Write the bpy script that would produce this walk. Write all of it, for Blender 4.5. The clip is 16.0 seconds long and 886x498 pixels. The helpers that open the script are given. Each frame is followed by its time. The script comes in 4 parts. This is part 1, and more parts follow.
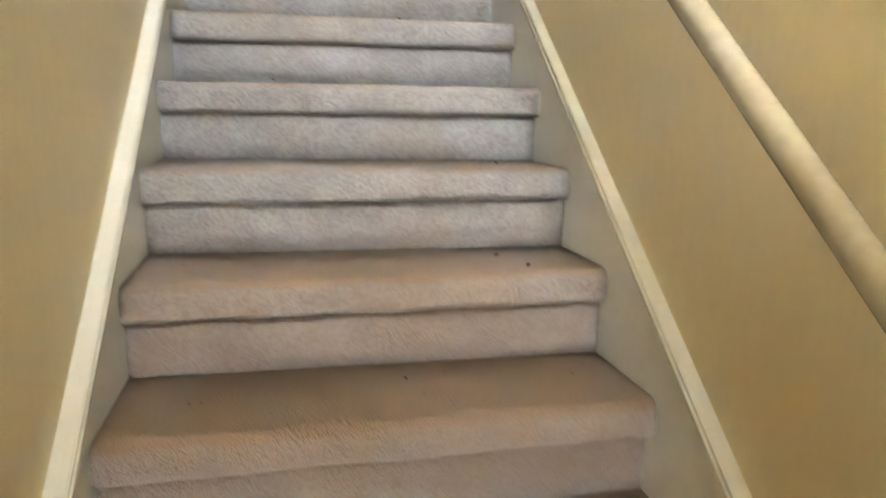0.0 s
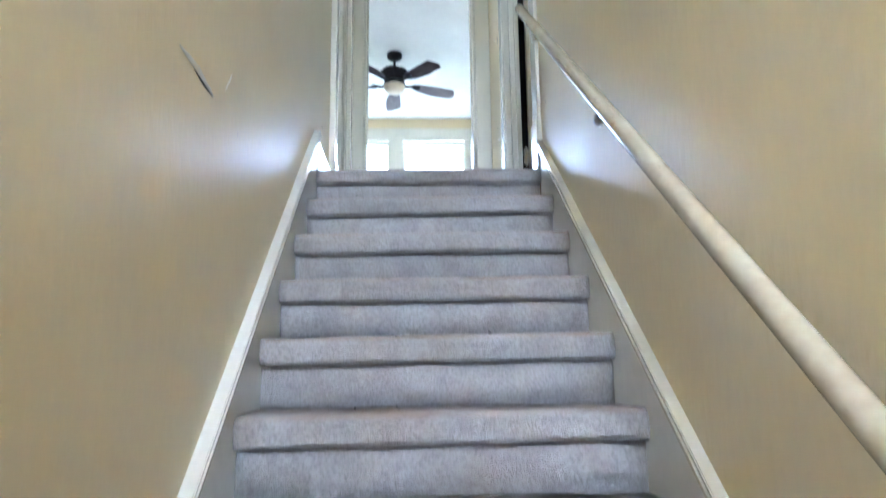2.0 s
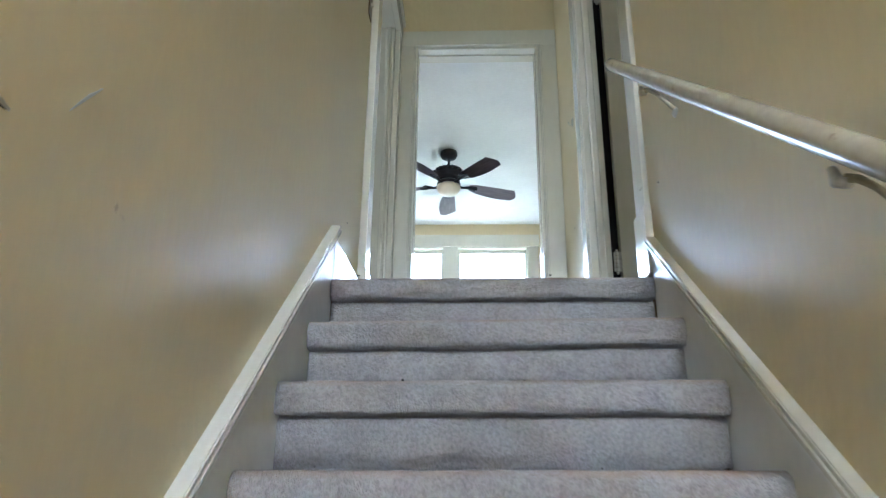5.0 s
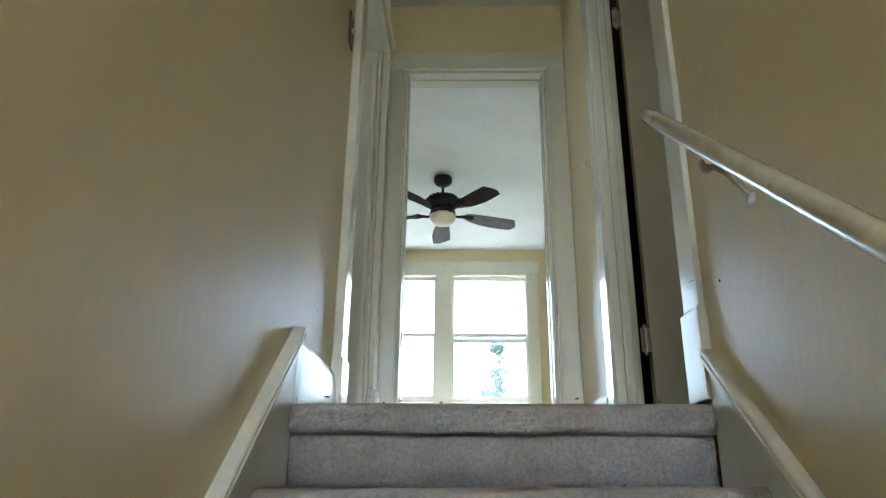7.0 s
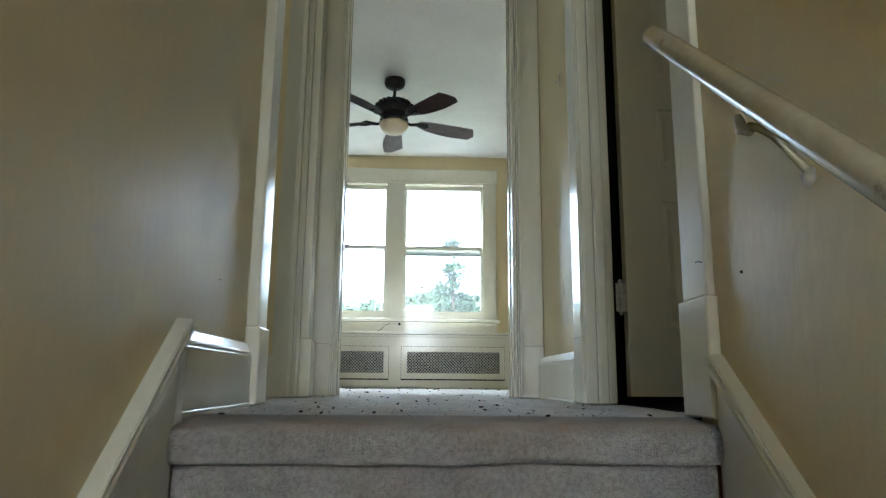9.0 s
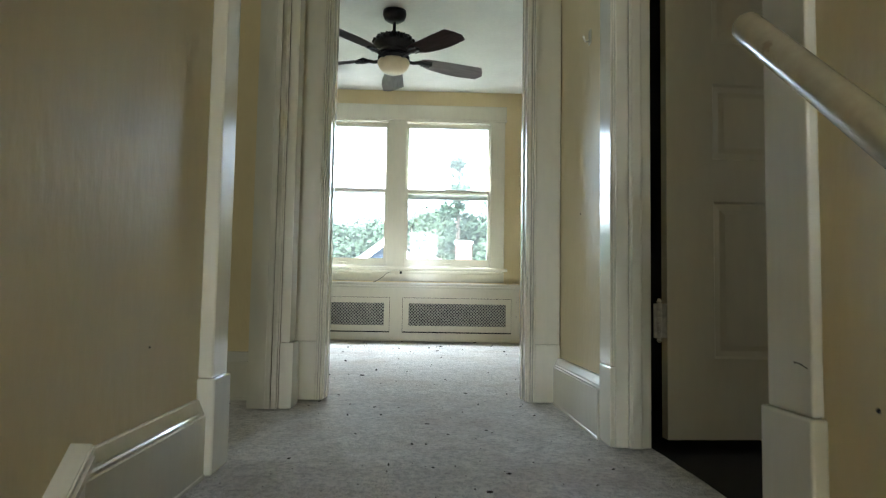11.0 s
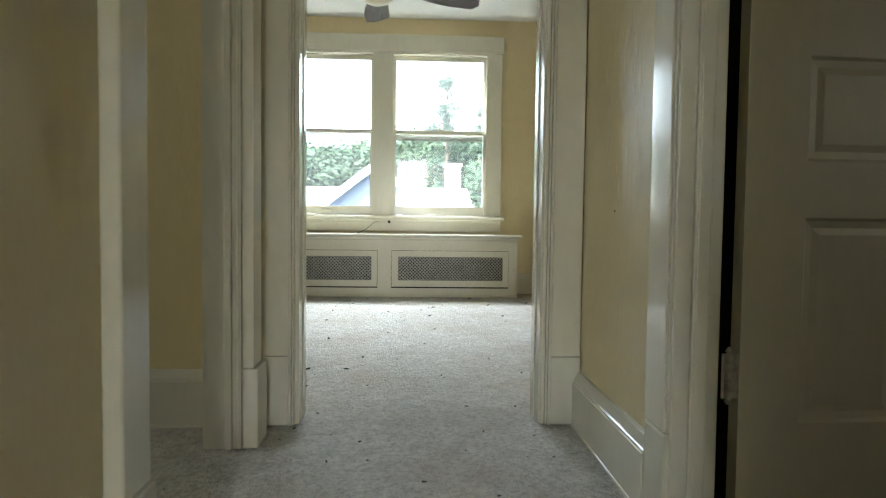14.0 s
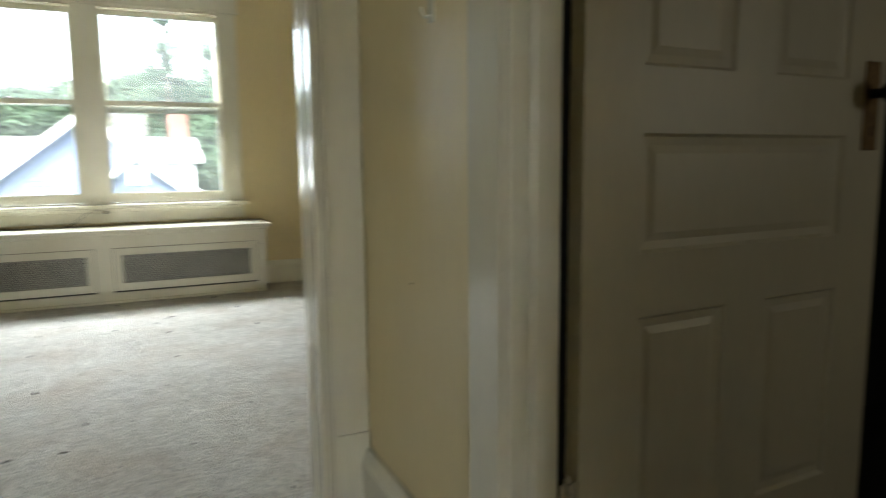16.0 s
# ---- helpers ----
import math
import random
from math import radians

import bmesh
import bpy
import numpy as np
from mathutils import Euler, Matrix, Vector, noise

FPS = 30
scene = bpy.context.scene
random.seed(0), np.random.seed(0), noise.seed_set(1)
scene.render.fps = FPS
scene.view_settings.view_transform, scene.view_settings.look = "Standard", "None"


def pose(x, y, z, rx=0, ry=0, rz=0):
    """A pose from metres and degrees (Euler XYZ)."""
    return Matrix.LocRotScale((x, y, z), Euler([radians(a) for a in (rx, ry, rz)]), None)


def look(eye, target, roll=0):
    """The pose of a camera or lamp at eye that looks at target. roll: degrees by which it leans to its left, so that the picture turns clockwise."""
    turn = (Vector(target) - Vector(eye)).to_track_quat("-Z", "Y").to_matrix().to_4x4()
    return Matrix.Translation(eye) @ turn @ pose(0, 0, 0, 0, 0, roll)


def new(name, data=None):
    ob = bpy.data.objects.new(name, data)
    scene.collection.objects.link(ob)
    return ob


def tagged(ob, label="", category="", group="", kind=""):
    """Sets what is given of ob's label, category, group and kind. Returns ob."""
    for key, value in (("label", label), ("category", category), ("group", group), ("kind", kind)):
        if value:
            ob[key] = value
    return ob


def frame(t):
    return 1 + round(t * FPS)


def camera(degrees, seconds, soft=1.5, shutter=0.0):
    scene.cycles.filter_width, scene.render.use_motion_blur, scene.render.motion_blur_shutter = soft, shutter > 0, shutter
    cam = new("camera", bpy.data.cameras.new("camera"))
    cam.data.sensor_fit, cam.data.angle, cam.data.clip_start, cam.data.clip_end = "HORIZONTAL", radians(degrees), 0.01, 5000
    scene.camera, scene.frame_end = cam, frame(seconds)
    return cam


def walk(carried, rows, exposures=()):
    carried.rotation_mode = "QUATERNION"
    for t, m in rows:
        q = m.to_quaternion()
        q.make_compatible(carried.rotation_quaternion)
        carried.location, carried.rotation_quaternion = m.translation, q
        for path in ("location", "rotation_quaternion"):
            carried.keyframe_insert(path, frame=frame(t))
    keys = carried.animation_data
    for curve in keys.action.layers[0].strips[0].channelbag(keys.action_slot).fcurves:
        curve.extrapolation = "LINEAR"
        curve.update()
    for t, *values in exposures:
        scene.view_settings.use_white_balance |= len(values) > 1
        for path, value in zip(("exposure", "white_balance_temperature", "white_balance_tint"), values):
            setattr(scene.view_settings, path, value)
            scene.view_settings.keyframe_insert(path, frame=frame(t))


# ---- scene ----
# ---- camera ----
cam = camera(66.3, 16.0, soft=1.2, shutter=0.6)
PATH = [
    (0, (0.321, -2.938, -1.034), (0.738, -1.022, -1.427), 1.3),
    (0.5, (0.368, -2.898, -1.005), (0.578, -0.923, -1.238), 0.9),
    (1, (0.397, -2.867, -0.963), (0.543, -0.873, -0.988), -0.6),
    (1.5, (0.408, -2.84, -0.919), (0.522, -0.849, -0.756), -1.1),
    (2, (0.411, -2.79, -0.883), (0.497, -0.825, -0.518), -0.7),
    (2.5, (0.42, -2.704, -0.842), (0.479, -0.787, -0.275), 0.1),
    (3, (0.431, -2.579, -0.843), (0.506, -0.687, -0.199), -0.3),
    (3.2, (0.435, -2.527, -0.829), (0.521, -0.63, -0.199), -0.6),
    (5.3, (0.406, -1.871, -0.569), (0.296, 0.006, 0.113), 0.2),
    (5.5, (0.397, -1.839, -0.528), (0.276, 0.038, 0.15), -0.2),
    (6, (0.375, -1.734, -0.423), (0.253, 0.147, 0.246), 0.6),
    (6.5, (0.377, -1.66, -0.313), (0.279, 0.218, 0.367), 1.3),
    (7, (0.393, -1.573, -0.213), (0.334, 0.306, 0.471), 0.7),
    (7.5, (0.406, -1.498, -0.144), (0.364, 0.398, 0.491), -0.5),
    (8, (0.411, -1.409, -0.088), (0.382, 0.517, 0.45), -0.7),
    (8.5, (0.41, -1.313, -0.013), (0.446, 0.637, 0.432), 0.1),
    (9, (0.419, -1.22, 0.062), (0.492, 0.742, 0.445), 0.5),
    (9.2, (0.426, -1.18, 0.086), (0.509, 0.785, 0.451), 0.4),
    (11.5, (0.443, -0.792, 0.442), (0.5, 1.205, 0.531), 1.0),
    (12, (0.455, -0.703, 0.494), (0.519, 1.295, 0.55), 0.0),
    (12.5, (0.456, -0.656, 0.548), (0.521, 1.343, 0.578), 0.9),
    (13, (0.443, -0.618, 0.578), (0.498, 1.381, 0.562), 1.5),
    (13.5, (0.435, -0.541, 0.58), (0.493, 1.457, 0.523), 1.6),
    (14, (0.42, -0.438, 0.628), (0.52, 1.557, 0.532), 0.7),
    (14.5, (0.415, -0.332, 0.7), (0.613, 1.652, 0.55), 0.5),
    (15, (0.416, -0.226, 0.768), (0.712, 1.744, 0.585), -0.2),
    (15.5, (0.41, -0.145, 0.841), (0.862, 1.792, 0.627), -0.7),
    (16, (0.415, -0.043, 0.906), (1.241, 1.76, 0.646), -0.6),
]
EXPOSURES = [(0.0, 6.05, 5550, 11), (0.5, 6.3, 5150, 11), (1.0, 6.3, 4900, 13), (1.5, 6.15, 4700, 14), (3.0, 5.65, 4550, 12), (5.5, 5.5, 4900, 10), (6.5, 5.2, 5100, 7), (9.0, 4.6, 5350, 5), (12.5, 4.58, 5800, 5), (14.5, 4.45, 5950, 5), (16.0, 4.37, 6150, 6)]
walk(cam, [(t, look(eye, target, roll)) for t, eye, target, roll in PATH], EXPOSURES)

# ---- light ----
world = bpy.data.worlds.new("world")
scene.world = world
world.use_nodes = True
wn, wl = world.node_tree.nodes, world.node_tree.links
wn.clear()
sky = wn.new("ShaderNodeTexSky")
sky.sky_type = "NISHITA"
sky.sun_disc = False
sky.sun_elevation, sky.sun_rotation = radians(48), radians(200)
sky.air_density, sky.dust_density = 1.0, 4.0
grey = wn.new("ShaderNodeHueSaturation")
grey.inputs["Saturation"].default_value = 0.35
back = wn.new("ShaderNodeBackground")
back.inputs["Strength"].default_value = 0.13
wout = wn.new("ShaderNodeOutputWorld")
wl.new(sky.outputs[0], grey.inputs["Color"])
wl.new(grey.outputs[0], back.inputs["Color"])
wl.new(back.outputs[0], wout.inputs["Surface"])
sun_data = bpy.data.lights.new("sun", "SUN")
sun_data.energy, sun_data.angle, sun_data.color = 0.5, radians(12), (1.0, 0.96, 0.9)
sun = new("sun", sun_data)
sun.matrix_world = look((0, 0, 30), (0 + 30 * 0.31, 30 * 0.84, 30 - 33))


# skylight through the two bedroom windows from above; the other lamps are added, unseen
def area(name, eye, target, wide, high, watts, colour):
    data = bpy.data.lights.new(name, "AREA")
    data.shape, data.size, data.size_y, data.energy, data.color = "RECTANGLE", wide, high, watts, colour
    ob = new(name, data)
    ob.matrix_world = look(eye, target)
    return ob


# Lamp outside, above the window heads, stands in for more sky.
area("window_skylight", (0.2, 6.15, 2.75), (0.2, 3.4, 0.4), 2.6, 1.1, 42, (0.96, 0.99, 1.0))
# Unseen source behind the stairs, assumed from the bright risers.
area("unseen_stairwell_light", (0.475, -5.42, 1.25), (0.475, 0.0, 0.6), 0.66, 1.36, 0.55, (1.0, 1.0, 0.92))
# Added lamp at the stair foot; its window is made up.
area("added_lower_hall_light", (0.475, -5.41, -1.45), (0.475, -2.0, -0.9), 0.36, 0.8, 0.2, (1.0, 0.97, 0.88))
# Added lamp in a blind recess, brightens the face of the open door.
area("added_east_room_light", (3.06, -0.675, 1.225), (1.5, 0.85, 0.9), 0.43, 0.63, 0.12, (1.0, 0.94, 0.78))
# Added lamp in a blind recess, lifts the landing from the west.
area("added_side_room_light", (-3.06, 0.5, 1.3), (0.0, 0.75, 0.9), 0.58, 0.78, 0.6, (0.95, 1.0, 0.98))


# ---- materials ----
def material(name, colour, rough=0.5, metal=0.0, spread=0.12, scale=6.0, grain=60.0, bump=0.15, depth=0.002, stretch=(1, 1, 1), tint=None, spec=0.5, coat=0.0):
    """Base colour varied by a broad and a fine noise, with fine relief."""
    m = bpy.data.materials.new(name)
    m.use_nodes = True
    n, l = m.node_tree.nodes, m.node_tree.links
    p = n["Principled BSDF"]
    p.inputs["Roughness"].default_value, p.inputs["Metallic"].default_value = rough, metal
    p.inputs["Specular IOR Level"].default_value = spec
    p.inputs["Coat Weight"].default_value = coat
    where = n.new("ShaderNodeTexCoord")
    mp = n.new("ShaderNodeMapping")
    mp.inputs["Scale"].default_value = stretch
    l.new(where.outputs["Object"], mp.inputs["Vector"])
    broad, fine = n.new("ShaderNodeTexNoise"), n.new("ShaderNodeTexNoise")
    broad.inputs["Scale"].default_value, broad.inputs["Detail"].default_value = scale, 5
    fine.inputs["Scale"].default_value, fine.inputs["Detail"].default_value = grain, 4
    for t in (broad, fine):
        l.new(mp.outputs[0], t.inputs["Vector"])
    ramp = n.new("ShaderNodeValToRGB")
    dark = tint or tuple(c * (1 - 2.2 * spread) for c in colour)
    ramp.color_ramp.elements[0].position, ramp.color_ramp.elements[0].color = 0.3, (*dark, 1)
    ramp.color_ramp.elements[1].position, ramp.color_ramp.elements[1].color = 0.62, (*colour, 1)
    l.new(broad.outputs["Fac"], ramp.inputs["Fac"])
    mix = n.new("ShaderNodeMix")
    mix.data_type, mix.blend_type = "RGBA", "MULTIPLY"
    mix.inputs["Factor"].default_value = min(1.0, spread * 2.5)
    l.new(ramp.outputs[0], mix.inputs["A"])
    l.new(fine.outputs["Fac"], mix.inputs["B"])
    bright = n.new("ShaderNodeBrightContrast")
    bright.inputs["Bright"].default_value = 0.0
    l.new(mix.outputs["Result"], bright.inputs["Color"])
    l.new(bright.outputs[0], p.inputs["Base Color"])
    b = n.new("ShaderNodeBump")
    b.inputs["Strength"].default_value, b.inputs["Distance"].default_value = bump, depth
    l.new(fine.outputs["Fac"], b.inputs["Height"])
    l.new(b.outputs[0], p.inputs["Normal"])
    return m


def wall_paint(name, colour, rough):
    """Old oil paint on plaster: roller streaks, soft unevenness, a few scuffs."""
    m = material(name, colour, rough, spread=0.03, scale=1.6, grain=46.0, bump=0.55, depth=0.0035, stretch=(1, 1, 0.4), spec=0.7, coat=0.15)
    n, l = m.node_tree.nodes, m.node_tree.links
    p = n["Principled BSDF"]
    where = n.new("ShaderNodeTexCoord")
    p.inputs["Coat Roughness"].default_value = 0.42
    wave = n.new("ShaderNodeTexNoise")
    wave.inputs["Scale"].default_value, wave.inputs["Detail"].default_value = 4.0, 3
    l.new(where.outputs["Object"], wave.inputs["Vector"])
    b = n.new("ShaderNodeBump")
    b.inputs["Strength"].default_value, b.inputs["Distance"].default_value = 0.25, 0.012
    l.new(wave.outputs["Fac"], b.inputs["Height"])
    old = p.inputs["Normal"].links[0].from_node
    l.new(b.outputs[0], old.inputs["Normal"])
    rr = n.new("ShaderNodeMapRange")
    rr.inputs["To Min"].default_value, rr.inputs["To Max"].default_value = rough - 0.06, rough + 0.1
    l.new(wave.outputs["Fac"], rr.inputs["Value"])
    l.new(rr.outputs[0], p.inputs["Roughness"])
    return m


def carpet_material(name, colour, stain_and_shade, amount, tread=0.0, relief=0.006, coarse=1.0, dark=0.70, low=()):
    """Cut-pile carpet: fine tufts, lighter and darker lay, walked-in dirt and, on steps, painted shade."""
    m = bpy.data.materials.new(name)
    m.use_nodes = True
    n, l = m.node_tree.nodes, m.node_tree.links
    p = n["Principled BSDF"]
    p.inputs["Roughness"].default_value = 0.95
    p.inputs["Specular IOR Level"].default_value = 0.15
    p.inputs["Sheen Weight"].default_value, p.inputs["Sheen Roughness"].default_value = 0.25, 0.6
    where = n.new("ShaderNodeNewGeometry")
    tex = {}
    for key, scale, detail in (("tuft", 300.0, 2), ("clump", 110.0, 3), ("lay", 14.0, 4), ("dirt", 2.6, 6)):
        tex[key] = n.new("ShaderNodeTexNoise")
        tex[key].inputs["Scale"].default_value, tex[key].inputs["Detail"].default_value = scale * (coarse if scale > 50 else 1.0), detail
        l.new(where.outputs["Position"], tex[key].inputs["Vector"])
    base = n.new("ShaderNodeValToRGB")
    base.color_ramp.elements[0].position, base.color_ramp.elements[0].color = 0.38, (*[c * dark for c in colour], 1)
    base.color_ramp.elements[1].position, base.color_ramp.elements[1].color = 0.58, (*colour, 1)
    pile = n.new("ShaderNodeMix")
    pile.inputs["Factor"].default_value = 0.55
    l.new(tex["tuft"].outputs["Fac"], pile.inputs["A"])
    l.new(tex["clump"].outputs["Fac"], pile.inputs["B"])
    l.new(pile.outputs["Result"], base.inputs["Fac"])
    lay = n.new("ShaderNodeValToRGB")
    lay.color_ramp.elements[0].position, lay.color_ramp.elements[0].color = 0.35, (0.74, 0.72, 0.70, 1)
    lay.color_ramp.elements[1].position, lay.color_ramp.elements[1].color = 0.6, (1, 1, 1, 1)
    l.new(tex["lay"].outputs["Fac"], lay.inputs["Fac"])
    one = n.new("ShaderNodeMix")
    one.data_type, one.blend_type = "RGBA", "MULTIPLY"
    one.inputs["Factor"].default_value = 0.6
    l.new(base.outputs[0], one.inputs["A"])
    l.new(lay.outputs[0], one.inputs["B"])
    fac = n.new("ShaderNodeMapRange")
    fac.inputs["From Min"].default_value, fac.inputs["From Max"].default_value = 0.47, 0.72
    fac.inputs["To Max"].default_value = amount
    l.new(tex["dirt"].outputs["Fac"], fac.inputs["Value"])
    soil_and_shade = fac.outputs[0]
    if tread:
        # upward faces browner: trodden dirt plus tread shade put into the colour
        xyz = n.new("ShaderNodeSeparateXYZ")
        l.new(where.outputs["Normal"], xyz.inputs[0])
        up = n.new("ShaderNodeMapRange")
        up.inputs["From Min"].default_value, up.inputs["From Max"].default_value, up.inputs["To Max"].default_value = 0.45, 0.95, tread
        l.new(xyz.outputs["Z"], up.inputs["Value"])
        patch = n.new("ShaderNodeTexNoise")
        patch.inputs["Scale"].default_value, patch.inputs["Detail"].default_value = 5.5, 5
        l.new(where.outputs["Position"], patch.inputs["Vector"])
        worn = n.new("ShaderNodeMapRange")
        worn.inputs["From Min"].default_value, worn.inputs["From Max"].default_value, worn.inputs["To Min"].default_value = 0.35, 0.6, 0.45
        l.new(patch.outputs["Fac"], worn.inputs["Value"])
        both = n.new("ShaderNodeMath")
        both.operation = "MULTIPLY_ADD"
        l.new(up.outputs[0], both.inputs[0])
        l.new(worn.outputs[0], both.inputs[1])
        l.new(soil_and_shade, both.inputs[2])
        soil_and_shade = both.outputs[0]
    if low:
        # browner down the flight: soil and dim warm light in one colour
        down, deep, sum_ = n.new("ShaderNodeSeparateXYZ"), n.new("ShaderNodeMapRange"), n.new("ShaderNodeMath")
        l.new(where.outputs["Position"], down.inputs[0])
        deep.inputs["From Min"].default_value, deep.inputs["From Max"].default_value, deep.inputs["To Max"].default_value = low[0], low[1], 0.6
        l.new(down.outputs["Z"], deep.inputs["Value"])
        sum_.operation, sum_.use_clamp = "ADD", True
        l.new(soil_and_shade, sum_.inputs[0])
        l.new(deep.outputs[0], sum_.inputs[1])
        soil_and_shade = sum_.outputs[0]
    two = n.new("ShaderNodeMix")
    two.data_type, two.blend_type = "RGBA", "MIX"
    two.inputs["B"].default_value = (*stain_and_shade, 1)
    l.new(soil_and_shade, two.inputs["Factor"])
    l.new(one.outputs["Result"], two.inputs["A"])
    l.new(two.outputs["Result"], p.inputs["Base Color"])
    add = n.new("ShaderNodeMath")
    add.operation = "ADD"
    l.new(tex["tuft"].outputs["Fac"], add.inputs[0])
    l.new(tex["clump"].outputs["Fac"], add.inputs[1])
    b = n.new("ShaderNodeBump")
    b.inputs["Strength"].default_value, b.inputs["Distance"].default_value = 0.9, relief
    l.new(add.outputs[0], b.inputs["Height"])
    l.new(b.outputs[0], p.inputs["Normal"])
    return m


def glass_material():
    m = bpy.data.materials.new("window_glass")
    m.use_nodes = True
    n, l = m.node_tree.nodes, m.node_tree.links
    n.clear()
    clear, gloss, mix = n.new("ShaderNodeBsdfTransparent"), n.new("ShaderNodeBsdfGlossy"), n.new("ShaderNodeMixShader")
    clear.inputs["Color"].default_value = (0.95, 0.97, 0.96, 1)
    gloss.inputs["Roughness"].default_value = 0.02
    fr = n.new("ShaderNodeFresnel")
    fr.inputs["IOR"].default_value = 1.45
    out = n.new("ShaderNodeOutputMaterial")
    # Whitish film veils the view: dust plus glare haze built into the pane.
    film, dust_and_glare = n.new("ShaderNodeBsdfTranslucent"), n.new("ShaderNodeMixShader")
    film.inputs["Color"].default_value = (0.8, 0.82, 0.8, 1)
    dust_and_glare.inputs["Fac"].default_value = 0.016
    l.new(clear.outputs[0], dust_and_glare.inputs[1])
    l.new(film.outputs[0], dust_and_glare.inputs[2])
    l.new(fr.outputs[0], mix.inputs["Fac"])
    l.new(dust_and_glare.outputs[0], mix.inputs[1])
    l.new(gloss.outputs[0], mix.inputs[2])
    l.new(mix.outputs[0], out.inputs["Surface"])
    return m


CREAM = wall_paint("cream_wall_paint", (0.715, 0.592, 0.33), 0.44)
TRIM = material("gloss_white_trim", (0.72, 0.685, 0.56), 0.20, spread=0.04, scale=3, grain=45, bump=0.10, depth=0.002, stretch=(1, 1, 0.3), coat=0.35)
RAIL = material("worn_cream_gloss", (0.50, 0.435, 0.29), 0.24, spread=0.10, scale=9, grain=55, bump=0.12, depth=0.002, tint=(0.43, 0.355, 0.22), coat=0.2)
SKIRT = material("painted_stair_skirt", (0.74, 0.72, 0.65), 0.34, spread=0.05, scale=3, grain=30, bump=0.1)
DOOR = material("white_door_paint", (0.76, 0.71, 0.56), 0.38, spread=0.04, scale=2.5, grain=50, bump=0.1, stretch=(1, 1, 0.3))
CEIL = material("white_ceiling_paint", (0.78, 0.775, 0.74), 0.75, spread=0.05, tint=(0.66, 0.65, 0.62), scale=1.7, grain=40, bump=0.15)
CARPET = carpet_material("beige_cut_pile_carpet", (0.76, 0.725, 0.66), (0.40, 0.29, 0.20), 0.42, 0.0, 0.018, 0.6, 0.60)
# Brown tint holds soil and painted shade; base darker than the floor's.
STAIR_CARPET = carpet_material("soiled_shaded_stair_carpet", (0.425, 0.39, 0.355), (0.35, 0.225, 0.125), 0.28, 0.7, 0.008, 1.1, 0.68, low=(-1.2, -1.5))
GLASS = glass_material()


def chipped(m, scale, share, colour):
    """Small chips and grime spots in the paint."""
    n, l = m.node_tree.nodes, m.node_tree.links
    p = n["Principled BSDF"]
    where = n.new("ShaderNodeNewGeometry")
    t = n.new("ShaderNodeTexNoise")
    t.inputs["Scale"].default_value, t.inputs["Detail"].default_value, t.inputs["Roughness"].default_value = scale, 6, 0.6
    l.new(where.outputs["Position"], t.inputs["Vector"])
    f = n.new("ShaderNodeMapRange")
    f.inputs["From Min"].default_value, f.inputs["From Max"].default_value, f.inputs["To Max"].default_value = share, share + 0.04, 0.8
    l.new(t.outputs["Fac"], f.inputs["Value"])
    mix = n.new("ShaderNodeMix")
    mix.data_type = "RGBA"
    mix.inputs["B"].default_value = (*colour, 1)
    old = p.inputs["Base Color"].links[0].from_socket
    l.new(old, mix.inputs["A"])
    l.new(f.outputs[0], mix.inputs["Factor"])
    l.new(mix.outputs["Result"], p.inputs["Base Color"])


chipped(TRIM, 22.0, 0.735, (0.30, 0.23, 0.15))
chipped(DOOR, 16.0, 0.745, (0.40, 0.32, 0.22))
chipped(RAIL, 20.0, 0.655, (0.30, 0.23, 0.14))
chipped(SKIRT, 16.0, 0.72, (0.38, 0.31, 0.22))
chipped(CREAM, 9.0, 0.755, (0.45, 0.34, 0.20))
BRONZE = material("dark_bronze", (0.035, 0.030, 0.032), 0.42, metal=0.6, spread=0.2, scale=30, grain=120, bump=0.3)
BLADE = material("brown_fan_blade", (0.27, 0.215, 0.225), 0.5, spread=0.15, scale=6, grain=60, bump=0.08, stretch=(1, 8, 1))
GLOBE = material("frosted_amber_glass", (0.74, 0.64, 0.47), 0.35, spread=0.06, scale=8, grain=40, bump=0.05)
STEEL = material("painted_grille", (0.42, 0.41, 0.37), 0.45, metal=0.2, spread=0.1, scale=12)
# Near-black for really dark parts, and for shade put into colour.
DARK = material("dark_parts_and_shade", (0.02, 0.019, 0.018), 0.8, spread=0.1)
BRASS = material("tarnished_brass", (0.30, 0.19, 0.09), 0.38, metal=0.9, spread=0.25, scale=40, grain=150, bump=0.25)
HINGE = material("painted_hinge", (0.62, 0.58, 0.49), 0.35, spread=0.12, scale=60)
IVORY = material("ivory_plastic", (0.66, 0.60, 0.46), 0.35, spread=0.05)
CRUMB = material("dark_debris", (0.055, 0.042, 0.03), 0.9, spread=0.3, scale=90)
PAPER = material("white_scrap", (0.75, 0.74, 0.7), 0.8, spread=0.05)
ALU = material("grey_aluminium", (0.24, 0.24, 0.23), 0.45, metal=0.7, spread=0.1)
PLANK = material("worn_wood_floor", (0.30, 0.18, 0.09), 0.45, spread=0.15, scale=5, grain=40, bump=0.2, stretch=(8, 1, 1))
SIDING = material("blue_grey_siding", (0.055, 0.085, 0.165), 0.6, spread=0.08, scale=2)
FASCIA = material("white_house_trim", (0.62, 0.62, 0.61), 0.55, spread=0.04)
ROOF = material("pale_roof_shingle", (0.24, 0.24, 0.24), 0.85, spread=0.12, scale=3, grain=20, bump=0.4, depth=0.02)
BRICK = material("red_brick", (0.20, 0.085, 0.065), 0.85, spread=0.15, scale=4, grain=30, bump=0.4, depth=0.01)
